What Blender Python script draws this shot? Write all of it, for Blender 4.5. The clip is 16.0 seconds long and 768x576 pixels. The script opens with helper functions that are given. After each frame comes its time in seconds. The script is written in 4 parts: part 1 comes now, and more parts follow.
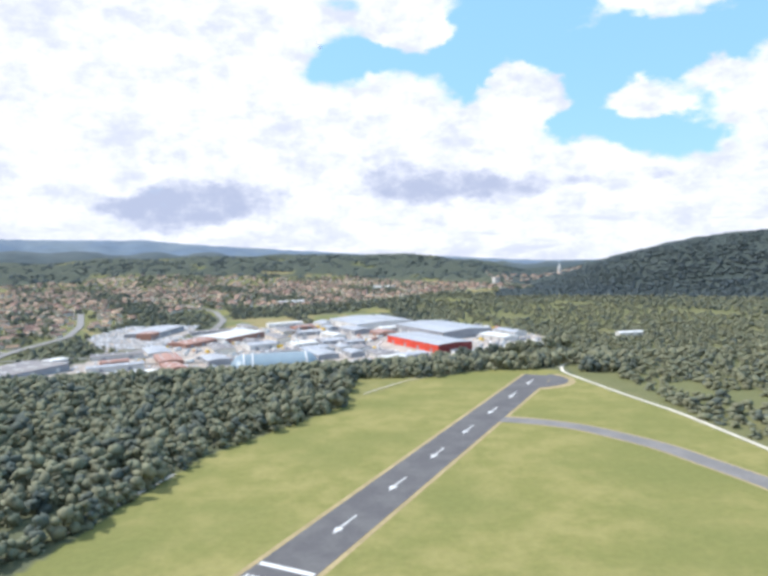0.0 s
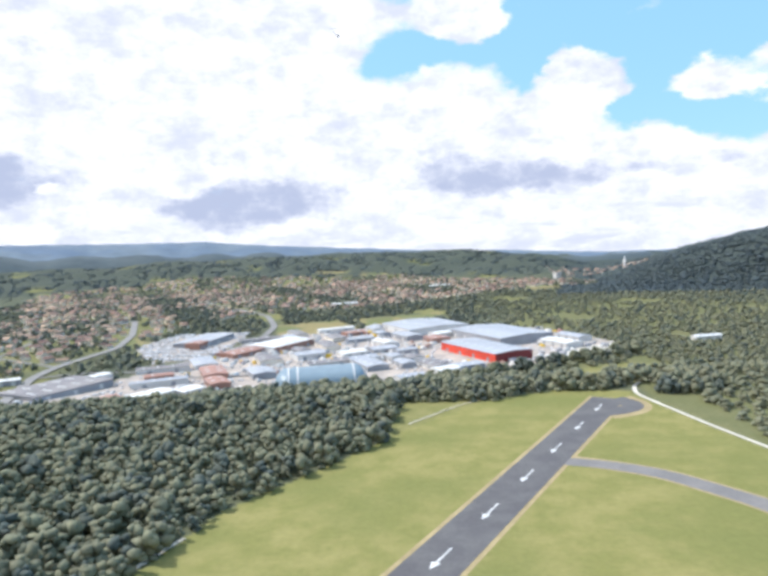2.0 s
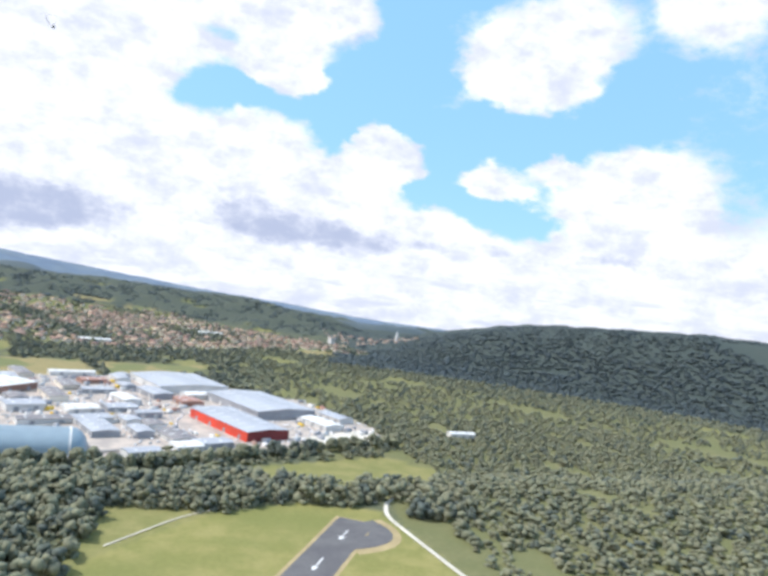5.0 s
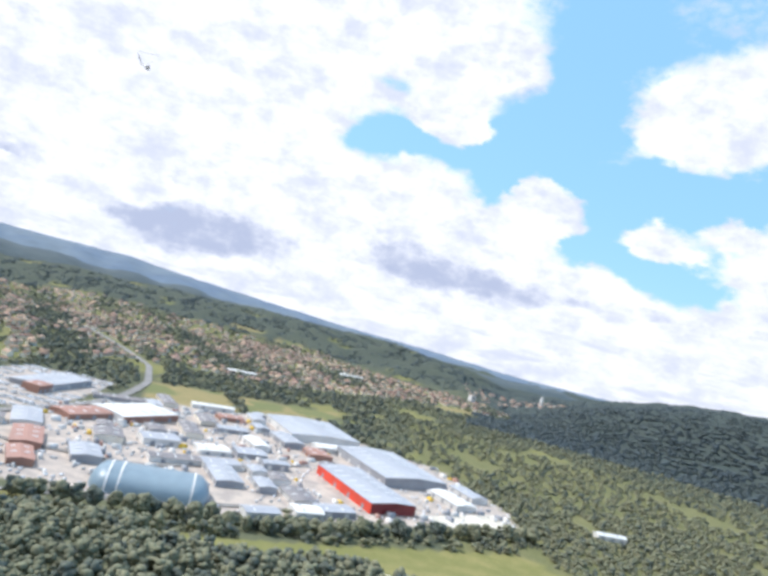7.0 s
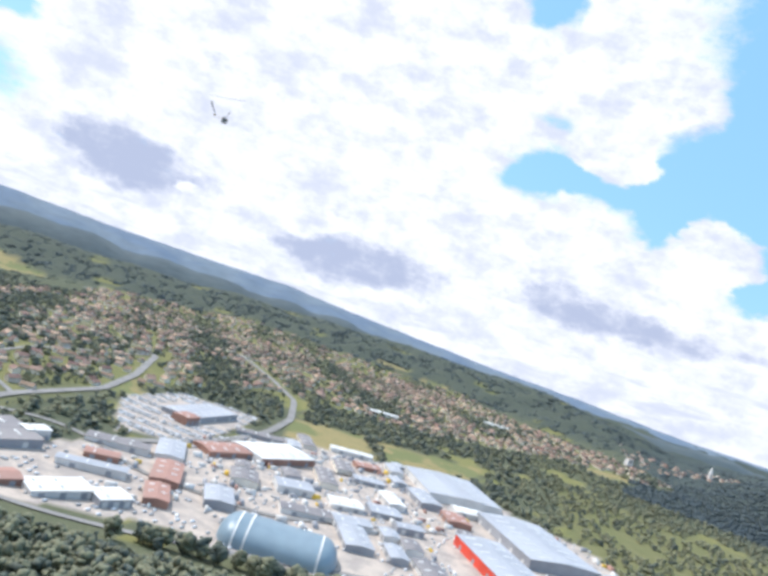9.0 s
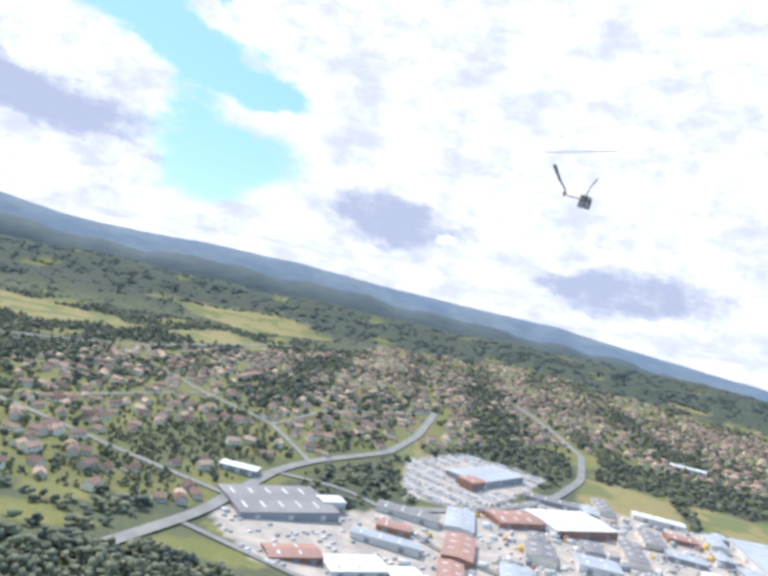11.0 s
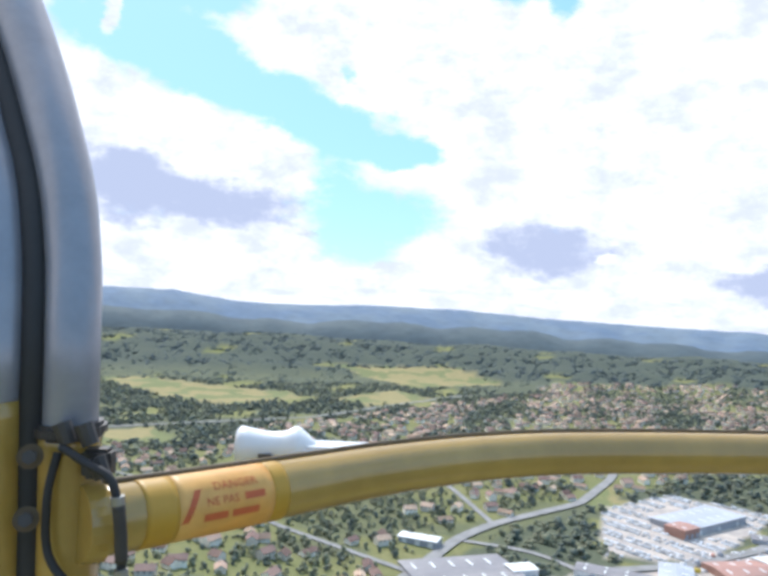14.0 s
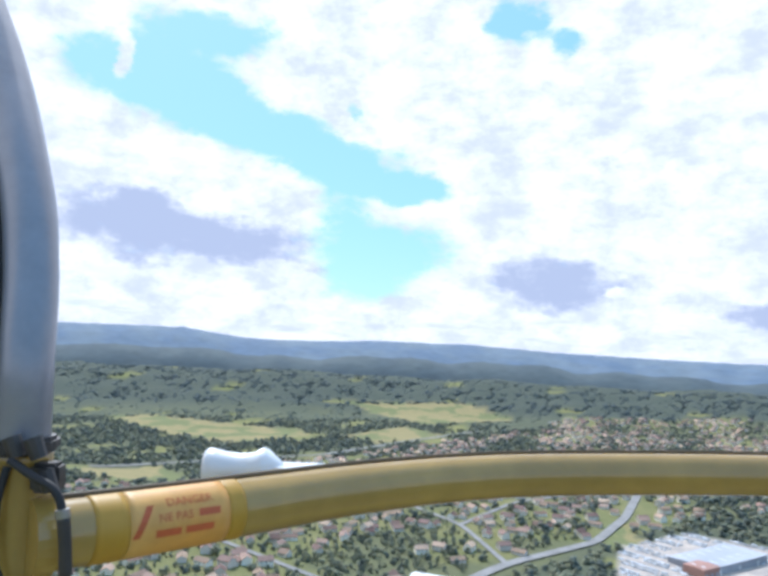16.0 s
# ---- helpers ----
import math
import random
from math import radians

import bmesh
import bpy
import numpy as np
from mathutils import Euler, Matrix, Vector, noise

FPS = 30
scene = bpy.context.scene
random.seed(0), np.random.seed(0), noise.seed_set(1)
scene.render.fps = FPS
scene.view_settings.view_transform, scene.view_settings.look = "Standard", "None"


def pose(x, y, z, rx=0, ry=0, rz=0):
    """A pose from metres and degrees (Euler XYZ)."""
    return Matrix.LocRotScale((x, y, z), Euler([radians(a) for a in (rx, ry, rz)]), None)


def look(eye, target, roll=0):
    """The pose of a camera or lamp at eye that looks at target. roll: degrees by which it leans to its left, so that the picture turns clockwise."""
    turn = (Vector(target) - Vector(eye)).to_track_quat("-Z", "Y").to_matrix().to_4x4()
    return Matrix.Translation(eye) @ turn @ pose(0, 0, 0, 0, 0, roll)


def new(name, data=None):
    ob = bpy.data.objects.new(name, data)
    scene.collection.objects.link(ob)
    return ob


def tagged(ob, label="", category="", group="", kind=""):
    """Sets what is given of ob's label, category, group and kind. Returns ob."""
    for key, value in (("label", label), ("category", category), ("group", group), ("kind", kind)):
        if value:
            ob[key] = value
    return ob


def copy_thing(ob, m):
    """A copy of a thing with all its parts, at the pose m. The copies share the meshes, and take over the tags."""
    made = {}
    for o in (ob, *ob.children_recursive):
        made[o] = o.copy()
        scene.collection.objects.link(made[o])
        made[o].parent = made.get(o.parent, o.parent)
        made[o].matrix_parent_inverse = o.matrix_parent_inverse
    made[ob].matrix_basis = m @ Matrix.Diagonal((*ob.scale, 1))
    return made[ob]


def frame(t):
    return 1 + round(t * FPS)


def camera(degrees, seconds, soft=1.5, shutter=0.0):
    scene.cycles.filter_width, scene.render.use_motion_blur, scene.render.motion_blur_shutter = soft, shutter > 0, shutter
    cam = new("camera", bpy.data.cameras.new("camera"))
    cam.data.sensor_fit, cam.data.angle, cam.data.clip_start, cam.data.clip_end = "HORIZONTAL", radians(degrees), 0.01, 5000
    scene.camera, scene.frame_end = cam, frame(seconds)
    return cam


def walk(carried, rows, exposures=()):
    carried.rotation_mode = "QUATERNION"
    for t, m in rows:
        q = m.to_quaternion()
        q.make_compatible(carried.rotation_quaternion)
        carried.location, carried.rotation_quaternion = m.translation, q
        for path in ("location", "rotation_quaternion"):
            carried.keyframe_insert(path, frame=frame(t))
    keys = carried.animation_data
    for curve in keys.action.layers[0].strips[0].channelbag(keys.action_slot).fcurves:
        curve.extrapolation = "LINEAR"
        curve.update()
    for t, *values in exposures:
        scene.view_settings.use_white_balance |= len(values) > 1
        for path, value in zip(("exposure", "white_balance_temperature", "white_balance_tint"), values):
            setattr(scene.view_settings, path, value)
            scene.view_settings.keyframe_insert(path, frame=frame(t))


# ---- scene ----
cam = camera(60.0, 16.0, soft=3.7)
PATH = [
    (0, (0.427, -2.709, 93.671), (1.31, 97.11, 87.67), -1.48),
    (0.5, (2.379, 10.494, 96.667), (4.51, 110.31, 91.00), -1.51),
    (1, (4.478, 22.295, 99.268), (1.39, 122.11, 94.04), -4.61),
    (1.5, (6.714, 33.128, 101.662), (-0.02, 132.71, 95.49), -3.83),
    (2, (9.069, 43.374, 104.009), (1.12, 142.85, 97.52), -2.97),
    (2.5, (11.513, 53.355, 106.444), (3.97, 152.87, 100.12), -1.73),
    (3, (14.008, 63.338, 109.073), (13.65, 163.26, 105.10), -0.49),
    (3.5, (16.502, 73.532, 111.978), (23.96, 173.25, 110.78), 0.31),
    (4, (18.936, 84.090, 115.214), (40.91, 181.62, 117.68), 2.28),
    (6.3, (27.081, 138.636, 134.481), (45.93, 236.84, 134.58), 11.83),
    (6.5, (27.356, 143.735, 136.412), (44.19, 242.28, 138.83), 11.83),
    (7, (27.575, 156.519, 141.298), (28.81, 256.38, 146.34), 13.14),
    (7.5, (27.019, 169.152, 146.155), (23.35, 269.08, 147.43), 15.10),
    (8, (25.545, 181.333, 150.828), (19.48, 281.13, 152.70), 15.58),
    (8.5, (22.998, 192.707, 155.133), (12.03, 292.10, 155.46), 16.31),
    (9, (19.213, 202.858, 158.859), (-2.42, 300.39, 163.28), 17.04),
    (9.5, (14.017, 211.318, 161.771), (-16.41, 306.49, 165.86), 17.35),
    (10, (7.223, 217.559, 163.606), (-38.02, 306.73, 165.18), 13.37),
    (10.2, (4.014, 219.306, 163.974), (-46.50, 305.61, 164.46), 14.78),
    (10.7, (-3.563, 229.816, 166.526), (-57.85, 313.80, 167.17), 13.26),
    (11.2, (-11.077, 245.923, 170.182), (-71.17, 325.85, 171.09), 10.81),
    (11.7, (-17.138, 261.605, 173.664), (-83.20, 336.66, 174.85), 8.16),
    (12.1, (-20.007, 269.800, 175.465), (-89.90, 341.30, 176.85), 6.36),
    (12.35, (-20.546, 271.449, 175.832), (-92.60, 340.80, 177.70), 4.80),
    (12.5, (-20.546, 271.451, 175.832), (-93.15, 340.21, 177.80), 4.55),
    (13, (-20.529, 271.464, 175.829), (-97.42, 335.33, 178.82), 3.80),
    (13.5, (-20.510, 271.470, 175.818), (-97.77, 334.81, 180.24), 3.34),
    (14, (-20.500, 271.500, 175.800), (-96.16, 336.73, 180.30), 2.52),
    (14.5, (-20.478, 271.507, 175.785), (-95.60, 337.16, 182.62), 2.42),
    (15, (-20.462, 271.515, 175.777), (-95.20, 337.34, 184.79), 1.80),
    (15.5, (-20.448, 271.531, 175.777), (-95.04, 337.05, 187.74), 0.43),
    (16, (-20.455, 271.535, 175.783), (-96.79, 335.39, 185.54), 2.00),
]
walk(cam, [(t, look(eye, target, roll)) for t, eye, target, roll in PATH], [(0, 0.33, 6180, 10), (10.2, 0.3, 6130, 10), (12.3, 0.43, 6050, 10), (15, 0.43, 5900, 10), (16, 0.33, 5700, 9)])

# ---- sky, sun ----
SUN_AZ, SUN_EL = -75.0, 50.0


def node_kit(tree):
    links = tree.links

    def put(kind, **inputs):
        n = tree.nodes.new(kind)
        for key, value in inputs.items():
            k = int(key[1:]) if key[0] == "i" and key[1:].isdigit() else key
            if isinstance(value, bpy.types.NodeSocket):
                links.new(value, n.inputs[k])
            else:
                n.inputs[k].default_value = value
        return n

    def calc(op, a, b=0.0, c=0.0, clamp=False):
        n = put("ShaderNodeMath", i0=a, i1=b, i2=c)
        n.operation, n.use_clamp = op, clamp
        return n.outputs[0]

    def ramp(value, a, b, lo=0.0, hi=1.0):
        n = put("ShaderNodeMapRange", i0=value, i1=a, i2=b, i3=lo, i4=hi)
        n.interpolation_type = "SMOOTHSTEP"
        return n.outputs[0]

    def mix(factor, a, b):
        n = put("ShaderNodeMix")
        n.data_type = "RGBA"
        for s, v in ((n.inputs[0], factor), (n.inputs[6], a), (n.inputs[7], b)):
            if isinstance(v, bpy.types.NodeSocket):
                links.new(v, s)
            else:
                s.default_value = v if isinstance(v, (int, float)) else (*v[:3], 1)
        return n.outputs[2]

    def noise_at(vector, scale, detail=4.0, rough=0.55):
        n = put("ShaderNodeTexNoise", Scale=scale, Detail=detail, Roughness=rough)
        links.new(vector, n.inputs["Vector"])
        return n.outputs["Fac"]

    return put, calc, ramp, mix, noise_at


world = bpy.data.worlds.new("sky")
scene.world = world
world.use_nodes = True
tree = world.node_tree
tree.nodes.clear()
put, calc, ramp, mix, noise_at = node_kit(tree)
sky = put("ShaderNodeTexSky")
sky.sky_type, sky.sun_disc = "NISHITA", False
sky.sun_elevation, sky.sun_rotation = radians(SUN_EL), radians(SUN_AZ)
sky.air_density, sky.dust_density, sky.ozone_density = 1.0, 0.6, 1.4
where = put("ShaderNodeTexCoord").outputs["Generated"]
xyz = put("ShaderNodeSeparateXYZ", i0=where)
azimuth = calc("MULTIPLY", calc("ARCTAN2", xyz.outputs[0], xyz.outputs[1]), 57.2958)
height = calc("MULTIPLY", calc("ARCSINE", xyz.outputs[2]), 57.2958)
flat = put("ShaderNodeCombineXYZ", i0=azimuth, i1=calc("MULTIPLY", height, 1.7)).outputs[0]
billow = put("ShaderNodeTexNoise", Scale=0.16, Detail=7.0, Roughness=0.6)
tree.links.new(flat, billow.inputs["Vector"])
shift = put("ShaderNodeVectorMath", i0=billow.outputs["Color"], i1=(0.5, 0.5, 0.5))
shift.operation = "SUBTRACT"
bend = put("ShaderNodeVectorMath", i0=shift.outputs[0], i1=(7.0, 4.5, 0.0))
bend.operation = "MULTIPLY"
spot = put("ShaderNodeVectorMath", i0=put("ShaderNodeCombineXYZ", i0=azimuth, i1=height).outputs[0], i1=bend.outputs[0])
spot.operation = "ADD"


def patches(start, rows):
    """Adds soft-edged patches (azimuth, height, half width, half height, amount) to a cloud field."""
    total = start
    for a, h, w, k, amount in rows:
        off = put("ShaderNodeVectorMath", i0=spot.outputs[0], i1=(a, h, 0))
        off.operation = "SUBTRACT"
        size = put("ShaderNodeVectorMath", i0=off.outputs[0], i1=(1 / w, 1 / k, 0))
        size.operation = "MULTIPLY"
        far = put("ShaderNodeVectorMath", i0=size.outputs[0])
        far.operation = "LENGTH"
        total = calc("ADD", total, ramp(far.outputs["Value"], 0.3, 1.45, amount, 0.0))
    return total


open_sky = calc("MULTIPLY", ramp(azimuth, 2, 13), ramp(height, 5.5, 11.5))
cover = patches(calc("MULTIPLY_ADD", open_sky, -0.62, 0.84), [
    (13.8, 19, 4, 6, -0.7), (19, 14.4, 7, 3.2, -0.6), (27, 15.6, 6, 2.4, -0.5), (17.6, 9.4, 3.4, 2.0, -0.8), (23.6, 7.9, 4.4, 1.6, -0.9),
    (33.5, 18, 4, 3.5, -0.4), (8.3, 15.2, 3.4, 2.6, -1.0), (-2.4, 15.4, 3.4, 2.2, -0.95), (2.4, 15.4, 4.5, 1.8, -0.8), (9, 18.5, 3, 2.4, -0.6), (15, 27, 5, 3.5, -0.5),
    (-2.7, 19.7, 1.6, 0.8, -0.4), 
    (3.4, 17.4, 3, 1.4, 0.9), (24, 20.0, 6.6, 2.8, 1.3), (26, 22.8, 6, 2.6, 0.8), (17.2, 16.8, 2.2, 0.8, 0.7), (12.4, 13.5, 2.8, 1.9, 1.4), (13, 11.2, 3.4, 1.3, 1.0),
    (21.6, 11, 3.2, 1.5, 1.2), (27.3, 12.5, 2.1, 1.3, 1.1), (34, 9.5, 5.6, 4.6, 1.4), (9, 9.8, 4, 2, 0.8), (16, 6.4, 8, 1.8, 0.5), (38, 25, 4, 3, 0.7), (7, 22, 4, 3.6, 0.4),
    (-72, 21.6, 5.6, 2.3, -1.1), (-66, 25.2, 5.5, 2.2, -1.0), (-66.5, 20.2, 5.4, 2.4, -1.1), (-60, 18.0, 5.4, 2.3, -1.1),
    (-54, 16.0, 5.4, 2.3, -1.1), (-48.4, 14.1, 4, 1.3, -0.95), (-54, 12.2, 2.6, 2.2, -0.5), (-50.5, 8.6, 6.4, 3.2, -0.85), (-53, 5.4, 4.4, 1.6, -0.6),
    (-39, 27.2, 2.6, 1.9, -0.95), (-35, 25.4, 1.8, 1.4, -0.75), (-5.4, 27.9, 2.6, 1.9, -0.9), (-52.4, 20.4, 1.2, 0.6, -0.5),
    (-73.2, 22.0, 1.0, 1.8, 0.9), (-95, 14, 9, 5, -0.8)])
cover = calc("ADD", cover, calc("MULTIPLY", calc("SUBTRACT", noise_at(flat, 0.13, 9.0, 0.66), 0.5), 0.9))
cover = calc("ADD", cover, calc("MULTIPLY", calc("SUBTRACT", noise_at(flat, 0.42, 9.0, 0.7), 0.5), 1.05))
cloud = ramp(cover, 0.12, 0.74)
band = put("ShaderNodeCombineXYZ", i0=calc("MULTIPLY", azimuth, 0.07), i1=calc("MULTIPLY", height, 0.42)).outputs[0]
low = calc("MULTIPLY", ramp(noise_at(band, 1.7, 8.0, 0.66), 0.44, 0.66), ramp(height, 0.5, 9.0, 0.62, 0.05))
shade = patches(0.0, [
    (6, 5.0, 10, 2.0, 1.0), (-14.8, 3.9, 8.5, 2.1, 1.0), (-35.5, 6.4, 7.4, 2.7, 1.1), (-65.5, 8.9, 11, 2.7, 1.15), (-72.3, 11, 6, 2.2, 0.9),
    (-16.2, 8.6, 4, 1.5, 0.55), (0.6, 7.8, 3.6, 1.6, 0.55), (-30, 15.8, 4, 1.2, 0.5), (-27, 12.2, 3, 0.8, 0.5), (33, 5.5, 6, 1.1, 0.6),
    (20, 5, 6, 1.0, 0.5), (-30.2, 5.7, 1.0, 0.6, -0.8), (9, 22, 4, 4.5, 0.55), (-20, 4.4, 3.4, 1.0, 0.4), (-55.5, 6.5, 2.4, 0.6, 0.6),
    (-26, 7.0, 3, 0.7, 0.3), (34, 10, 3, 1.6, 0.3), (-4, 10.5, 4, 1.4, 0.3)])
ragged = calc("SUBTRACT", noise_at(flat, 0.36, 9.0, 0.68), 0.5)
shade = ramp(calc("ADD", shade, calc("MULTIPLY", ragged, 1.7)), 0.16, 1.1)
shade = calc("MAXIMUM", shade, low)
shade = calc("MAXIMUM", shade, ramp(noise_at(flat, 0.21, 8.0, 0.66), 0.37, 0.68, 0.0, 0.62))
white = mix(shade, (8.5, 8.5, 8.75), (4.0, 4.4, 5.7))
blue = mix(0.6, sky.outputs[0], (3.4, 6.7, 10.2))
back = put("ShaderNodeBackground", Color=mix(cloud, blue, white), Strength=0.11)
out = put("ShaderNodeOutputWorld", Surface=back.outputs[0])

sun = bpy.data.lights.new("sun", "SUN")
sun.energy, sun.angle, sun.color = 3.4, radians(0.6), (1.0, 0.965, 0.91)
sun_ob = new("sun", sun)
sun_ob.matrix_world = look((0, 0, 0), (-math.sin(radians(SUN_AZ)) * math.cos(radians(SUN_EL)),
                                       -math.cos(radians(SUN_AZ)) * math.cos(radians(SUN_EL)), -math.sin(radians(SUN_EL))))


# ---- materials ----
def material(name, color, rough=0.8, metal=0.0, grain=0.0, scale=1.0, color2=None, spread=0.0, bump=0.0, coat=0.0, coarse=0.12, glow=0.0):
    """A surface whose colour varies at a fine and a coarse scale; spread: by object or loose piece; glow: light let through leaves."""
    m = bpy.data.materials.new(name)
    m.use_nodes = True
    t = m.node_tree
    bsdf = t.nodes["Principled BSDF"]
    put, calc, ramp, mix, noise_at = node_kit(t)
    at = put("ShaderNodeTexCoord").outputs["Object"]
    fine, wide = noise_at(at, scale, 6.0, 0.65), noise_at(at, scale * coarse, 3.0)
    col = mix(ramp(wide, 0.35, 0.65), color, color2 or [c * 0.8 for c in color])
    if spread:
        rnd = calc("FRACT", calc("ADD", put("ShaderNodeObjectInfo").outputs["Random"], put("ShaderNodeNewGeometry").outputs["Random Per Island"]))
        hsv = put("ShaderNodeHueSaturation", Hue=calc("MULTIPLY_ADD", rnd, 0.05 * spread, 0.5 - 0.025 * spread),
                  Value=calc("MULTIPLY_ADD", rnd, 1.1 * spread, 1 - 0.55 * spread), Color=col)
        col = hsv.outputs[0]
    gain = calc("MULTIPLY_ADD", fine, 2 * grain, 1 - grain)
    tint = put("ShaderNodeVectorMath", i0=col)
    tint.operation = "SCALE"
    t.links.new(gain, tint.inputs["Scale"])
    t.links.new(tint.outputs[0], bsdf.inputs["Base Color"])
    bsdf.inputs["Roughness"].default_value = rough
    bsdf.inputs["Metallic"].default_value = metal
    bsdf.inputs["Coat Weight"].default_value = coat
    if bump:
        b = put("ShaderNodeBump", Strength=0.6, Distance=bump, Height=fine)
        t.links.new(b.outputs[0], bsdf.inputs["Normal"])
    if glow:
        thin = put("ShaderNodeBsdfTranslucent", Color=tint.outputs[0])
        both = put("ShaderNodeMixShader", i0=glow, i1=bsdf.outputs[0], i2=thin.outputs[0])
        t.links.new(both.outputs[0], t.nodes["Material Output"].inputs["Surface"])
    return m


ASPHALT = material("asphalt", (0.105, 0.10, 0.105), 0.9, grain=0.3, scale=0.6, color2=(0.135, 0.13, 0.13))
ROAD = material("road_asphalt", (0.27, 0.26, 0.25), 0.9, grain=0.25, scale=0.4)
TAXI = material("taxiway_asphalt", (0.19, 0.18, 0.175), 0.9, grain=0.3, scale=0.5, color2=(0.23, 0.215, 0.205))
PAINT = material("road_paint", (0.78, 0.78, 0.76), 0.7, grain=0.15, scale=1.2)
VERGE = material("dry_verge", (0.42, 0.33, 0.17), 0.95, grain=0.4, scale=0.5)
GRAVEL = material("pale_gravel", (0.70, 0.65, 0.55), 0.95, grain=0.2, scale=0.3)
LEAF = material("foliage", (0.200, 0.210, 0.138), 0.95, grain=0.35, scale=0.8, color2=(0.235, 0.235, 0.150), spread=0.3, glow=0.15)
LEAF_SCRUB = material("scrub_foliage", (0.185, 0.196, 0.128), 0.95, grain=0.3, scale=0.5, color2=(0.22, 0.22, 0.135), spread=0.3, glow=0.12)
LEAF_DARK = material("dark_foliage", (0.112, 0.134, 0.114), 0.95, grain=0.25, scale=0.4, color2=(0.130, 0.150, 0.118), spread=0.3, glow=0.15)
# right hill: cloud shadow and bluish haze painted into the leaf colour
LEAF_CLOUD_SHADED = material("cloud_shaded_foliage", (0.050, 0.070, 0.080), 0.95, grain=0.2, scale=0.05, color2=(0.062, 0.082, 0.084), spread=0.15)
# slopes behind the town: paler leaves with blue haze painted in
LEAF_HAZED = material("haze_tinted_foliage", (0.076, 0.098, 0.102), 0.95, grain=0.2, scale=0.05, color2=(0.094, 0.114, 0.104), spread=0.15)
BARK = material("bark", (0.13, 0.10, 0.07), 0.9, grain=0.4, scale=3.0)
TILE = material("clay_tiles", (0.40, 0.26, 0.195), 0.85, grain=0.3, scale=0.6, color2=(0.31, 0.215, 0.17), spread=0.9)
SLATE = material("brown_tiles", (0.20, 0.13, 0.10), 0.85, grain=0.3, scale=0.6, color2=(0.27, 0.17, 0.12), spread=0.8)
RENDER_WALL = material("rendered_wall", (0.70, 0.63, 0.53), 0.9, grain=0.15, scale=0.8, color2=(0.76, 0.71, 0.62), spread=0.4)
GREY_ROOF = material("grey_sheet_roof", (0.36, 0.38, 0.42), 0.5, grain=0.15, scale=0.15, color2=(0.44, 0.46, 0.5))
DARK_ROOF = material("dark_sheet_roof", (0.20, 0.19, 0.20), 0.6, grain=0.2, scale=0.15, color2=(0.27, 0.25, 0.25))
WHITE_ROOF = material("white_sheet_roof", (0.78, 0.78, 0.76), 0.5, grain=0.08, scale=0.15)
RED_ROOF = material("red_sheet_roof", (0.40, 0.22, 0.175), 0.7, grain=0.25, scale=0.2, color2=(0.34, 0.20, 0.165))
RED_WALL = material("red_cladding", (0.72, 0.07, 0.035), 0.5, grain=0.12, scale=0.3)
# the red cladding again, darkened for walls that lie in shade
SHADED_RED_WALL = material("shaded_red_cladding", (0.22, 0.035, 0.035), 0.6, grain=0.12, scale=0.3)
WHITE_WALL = material("white_cladding", (0.72, 0.71, 0.69), 0.6, grain=0.08, scale=0.3)
GREY_WALL = material("grey_cladding", (0.34, 0.35, 0.38), 0.6, grain=0.12, scale=0.3)
BRICK_WALL = material("red_brown_wall", (0.36, 0.20, 0.15), 0.8, grain=0.2, scale=0.3)
YELLOW_WALL = material("yellow_cladding", (0.75, 0.50, 0.06), 0.6, grain=0.12, scale=0.3)
BLUE_VAULT = material("blue_grey_membrane", (0.19, 0.27, 0.33), 0.42, grain=0.15, scale=0.12, color2=(0.25, 0.33, 0.385))
GLASS_DARK = material("dark_window_glass", (0.04, 0.05, 0.06), 0.15)
CAR_PAINT = material("car_paint", (0.66, 0.66, 0.67), 0.3, grain=0.05, scale=1.0, spread=0.9, coat=0.5)


